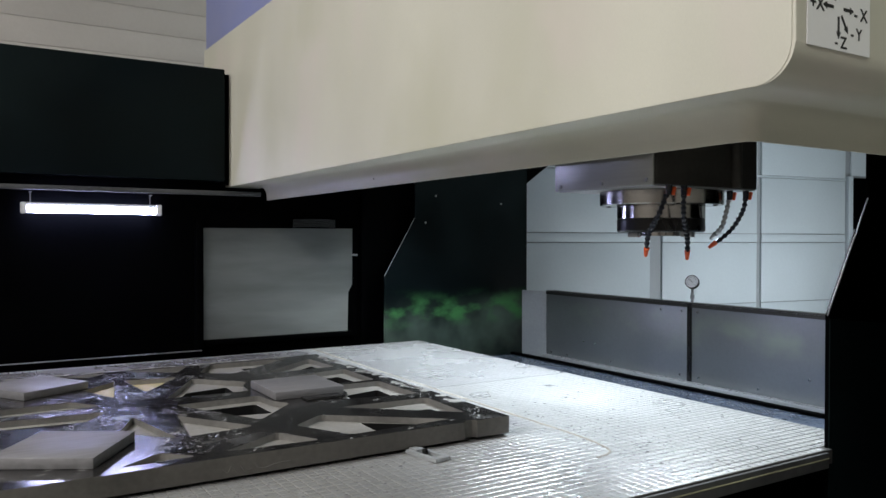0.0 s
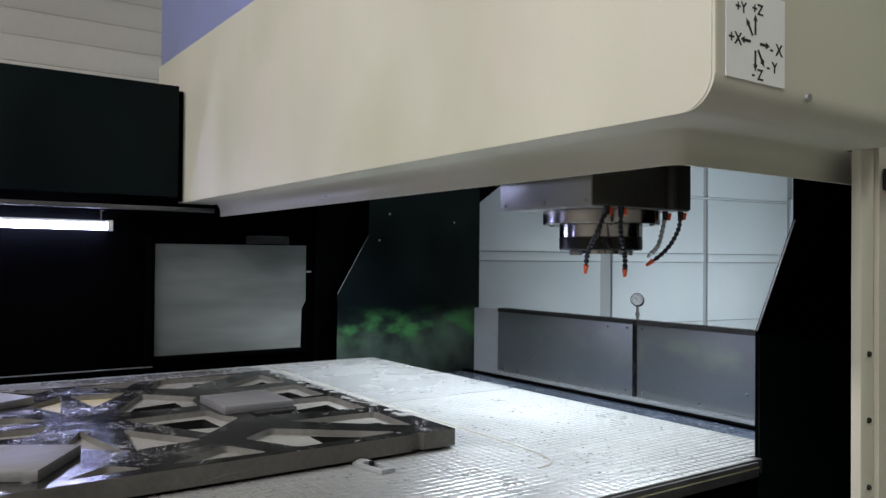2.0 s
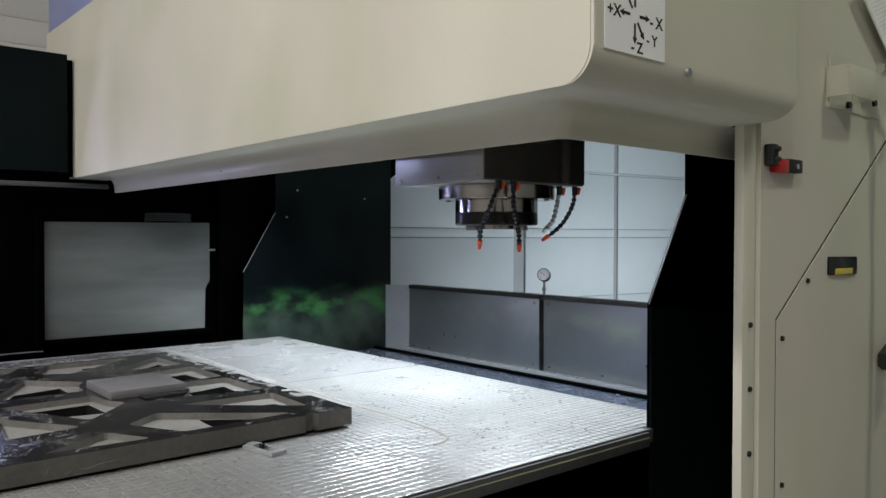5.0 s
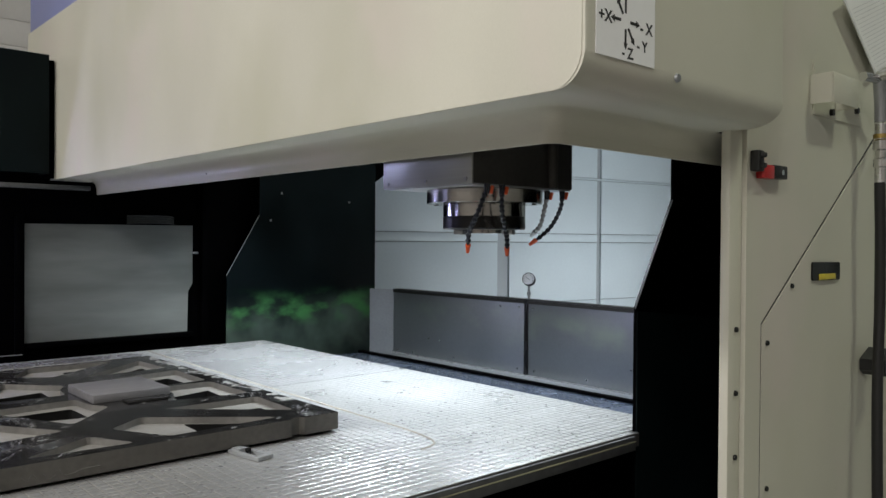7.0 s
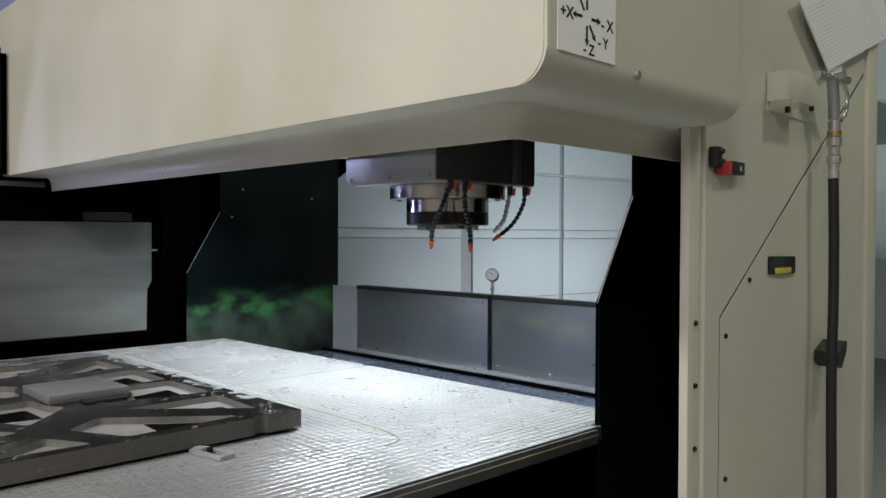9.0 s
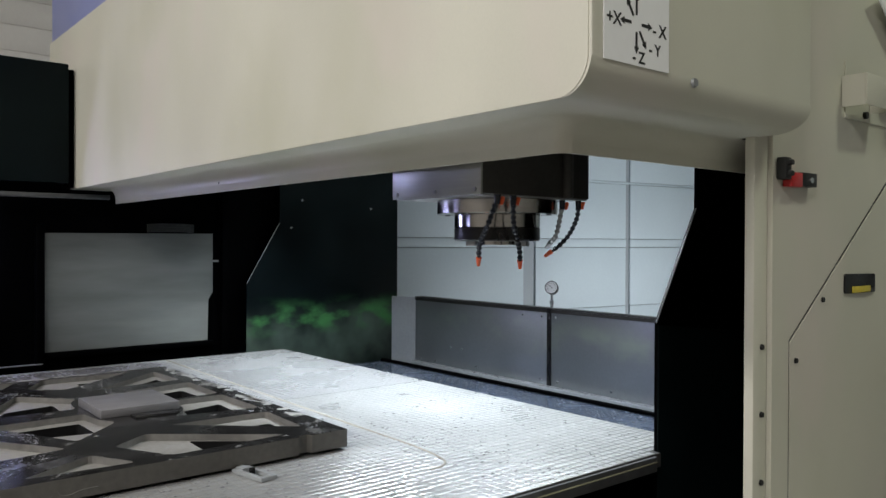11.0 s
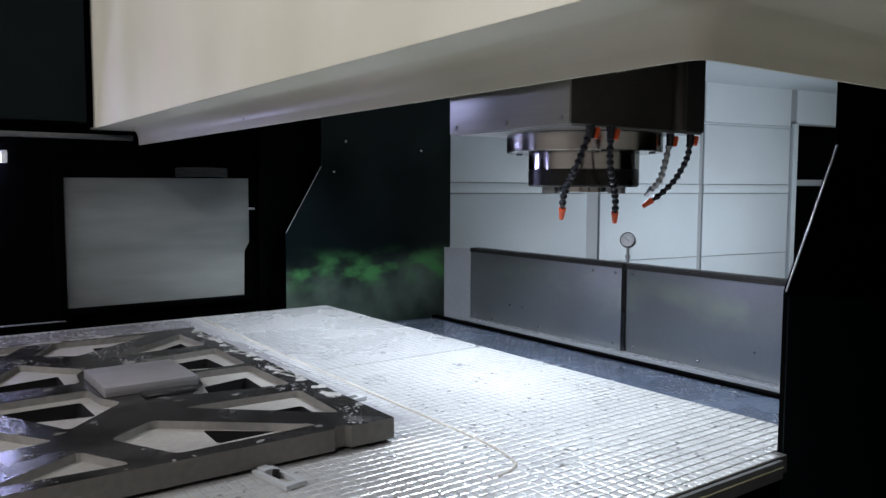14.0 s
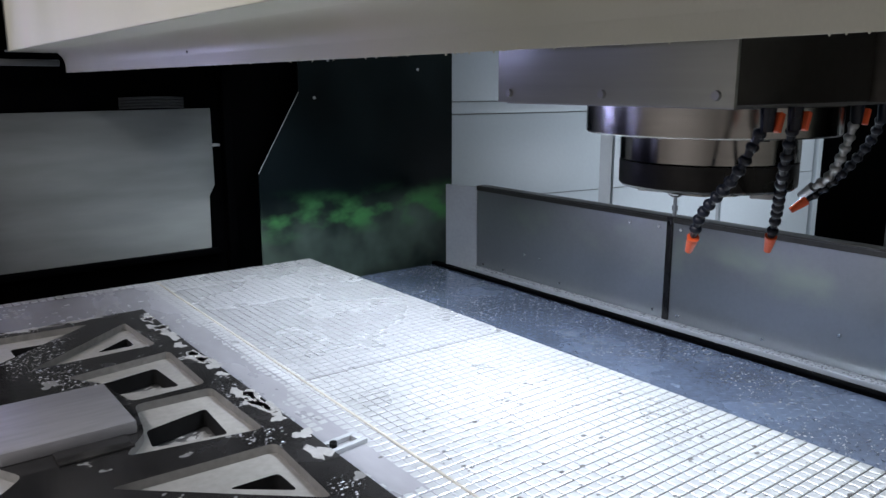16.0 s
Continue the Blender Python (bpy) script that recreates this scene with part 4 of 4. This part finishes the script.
def on_ribs(x, y, rnd):
    if any(inside(x, y, r) for r in rims) or abs(x - 1.06) < 0.15 and abs(y - 2.83) < 0.155:
        return False
    if math.hypot(x - 0.2, y - 2.315) < 0.2 or math.hypot(x - 0.2, y - 3.34) < 0.2:
        return False
    v = noise.noise((x * 5, y * 5, 2.0))
    return v > 0.05 and (y > 2.62 or x > 1.36 or abs(x - 0.45) < 0.25)


chips("metal_chips", "wet bright metal chips lying along the plate's ribs", 18000, 0.0, 1.49, 2.07, 3.67, PZ, WET, None, 0.0025, 3, on_ribs)
holes = [rounded(h, 0.014) for o, h in pocket_set() if h]
holes += [mirrored(h) for h in holes]
chips("hole_chips", "pale wet chips heaped on the table inside the plate's holes", 9000, 0.0, 1.4, 2.1, 3.62, 0.8975, RESIDUE, None, 0.008, 12,
      lambda x, y, r: any(inside(x, y, h) for h in holes))
chips("tray_chips", "bright wet chips strewn over the way cover", 6000, 2.5, 3.26, 1.6, 4.35, 0.742, WET, None, 0.0030, 5, lambda x, y, r: noise.noise((x * 3, y * 3, 5)) > -0.15)
chips("ledge_chips", "fine chips along the guard's foot ledge", 900, 3.316, 3.362, 1.5, 4.1, 0.772, WET, None, 0.004, 6)
chips("table_drops", "water drops and fine chips on the far end of the table", 1600, 1.55, 2.47, 2.6, 4.3, 0.9, WET, None, 0.003, 7, lambda x, y, r: r.random() < (y - 2.4) / 2)
chips("table_dirt", "dark grit specks scattered on the table", 260, 1.55, 2.46, 1.42, 2.5, 0.9, DIRT, None, 0.0045, 8)
chips("front_grit", "pale grit and drops on the table before the plate", 900, 0.2, 1.9, 1.42, 2.05, 0.9, WET, None, 0.004, 9)

# ---- table squares ----
PITCH, GAPX, GAPY = 0.03, 0.0022, 0.0038


def tile_verts(x, y, z):
    a, b, c, d = x + GAPX / 2, x + PITCH - GAPX / 2, y + GAPY / 2, y + PITCH - GAPY / 2
    e, h = 0.0034, 0.0011
    return [(a, c, z - 0.003), (b, c, z - 0.003), (b, d, z - 0.003), (a, d, z - 0.003),
            (a, c, z - h), (b, c, z - h), (b, d, z - h), (a, d, z - h),
            (a + e, c + e, z), (b - e, c + e, z), (b - e, d - e, z), (a + e, d - e, z)]


TILE_FACES = [(8, 9, 10, 11)] + [(i + o, (i + 1) % 4 + o, (i + 1) % 4 + o + 4, i + o + 4) for o in (0, 4) for i in range(4)]
one = bpy.data.meshes.new("grid_square")
one.from_pydata(tile_verts(-PITCH / 2, -PITCH / 2, 0), [], TILE_FACES)
one.materials.append(TABLE)
verts, faces = [], []
wverts, wfaces = [], []
cols, rows_n = int((TX1 - TX0) / PITCH), int((TY1 - TY0) / PITCH)
rnd = random.Random(11)
for i in range(cols):
    for j in range(rows_n):
        x, y = TX1 - (i + 1) * PITCH, TY0 + j * PITCH
        if x + PITCH < -0.9 or (PX0 + 0.02 < x < 1.43 and PY0 + 0.02 < y < PY1 - 0.06) or (x + PITCH > TXF and y < TY0 + 0.028):
            continue
        z = TZ + 0.00025 * (rnd.random() - 0.5)
        if i < 22 and 2 <= j < 15 and i >= 1:
            ob = new("grid_square", one)
            ob.location = (x + PITCH / 2, y + PITCH / 2, z)
            ob.parent = table
            continue
        vs, fs = (wverts, wfaces) if y > 2.89 and x > 1.70 else (verts, faces)
        k = len(vs)
        vs += tile_verts(x, y, z)
        fs += [tuple(v + k for v in f) for f in TILE_FACES]
me = bpy.data.meshes.new("grid_field")
me.from_pydata(verts, [], faces)
me.materials.append(TABLE)
field = new("grid_field", me)
field.parent = table
tagged(field, "field of small steel squares between grooves", kind="stuff")
me = bpy.data.meshes.new("soaked_grid_field")
me.from_pydata(wverts, [], wfaces)
me.materials.append(TABLEFAR)
field = new("soaked_grid_field", me)
field.parent = table
tagged(field, "far field of small steel squares, slightly darker", kind="stuff")
part("joint_line", boxed(1.70, 2.47, 2.891, 2.896, 0.897, 0.9004), GROOVE, table, "dark joint across the table")


def film_height(x, y):
    """How far the drained coolant film stands over the squares; it ends where it sinks among them."""
    d = min(1.68 + 0.05 * (y - 1.9) / 2.4 - x, y - 2.15, 4.31 - y)
    return 0.8983 + min(0.0019, 0.03 * max(0.0, d)) + 0.0004 * noise.noise((x * 9, y * 5, 1.0)) + 0.0004 * noise.noise((x * 40, y * 25, 3.0))


def film(x0, x1, y0, y1, verts, faces, step=0.012):
    nx, ny = int((x1 - x0) / step), int((y1 - y0) / step)
    k = len(verts)
    for i in range(nx + 1):
        for j in range(ny + 1):
            x, y = x0 + i * step, y0 + j * step
            verts.append((x, y, film_height(x, y)))
    for i in range(nx):
        for j in range(ny):
            a = k + i * (ny + 1) + j
            faces.append((a, a + ny + 1, a + ny + 2, a + 1))


verts, faces = [], []
film(1.502, 1.735, 2.14, 4.315, verts, faces)
film(-0.6, 1.502, 3.684, 4.315, verts, faces)
me = bpy.data.meshes.new("coolant_film")
me.from_pydata(verts, [], faces)
me.materials.append(FILM)
me.polygons.foreach_set("use_smooth", [True] * len(faces))
tagged(new("coolant_film", me), "milky coolant film drying on the table beside the plate", "coolant film", kind="stuff")
verts, faces = [], []
film(-0.6, 1.62, 1.41, 2.08, verts, faces)
me = bpy.data.meshes.new("front_film")
me.from_pydata(verts, [], faces)
me.materials.append(SILT)
me.polygons.foreach_set("use_smooth", [True] * len(faces))
tagged(new("silt_film", me), "tan silt filling the table's grooves before the plate", "silt", kind="stuff")
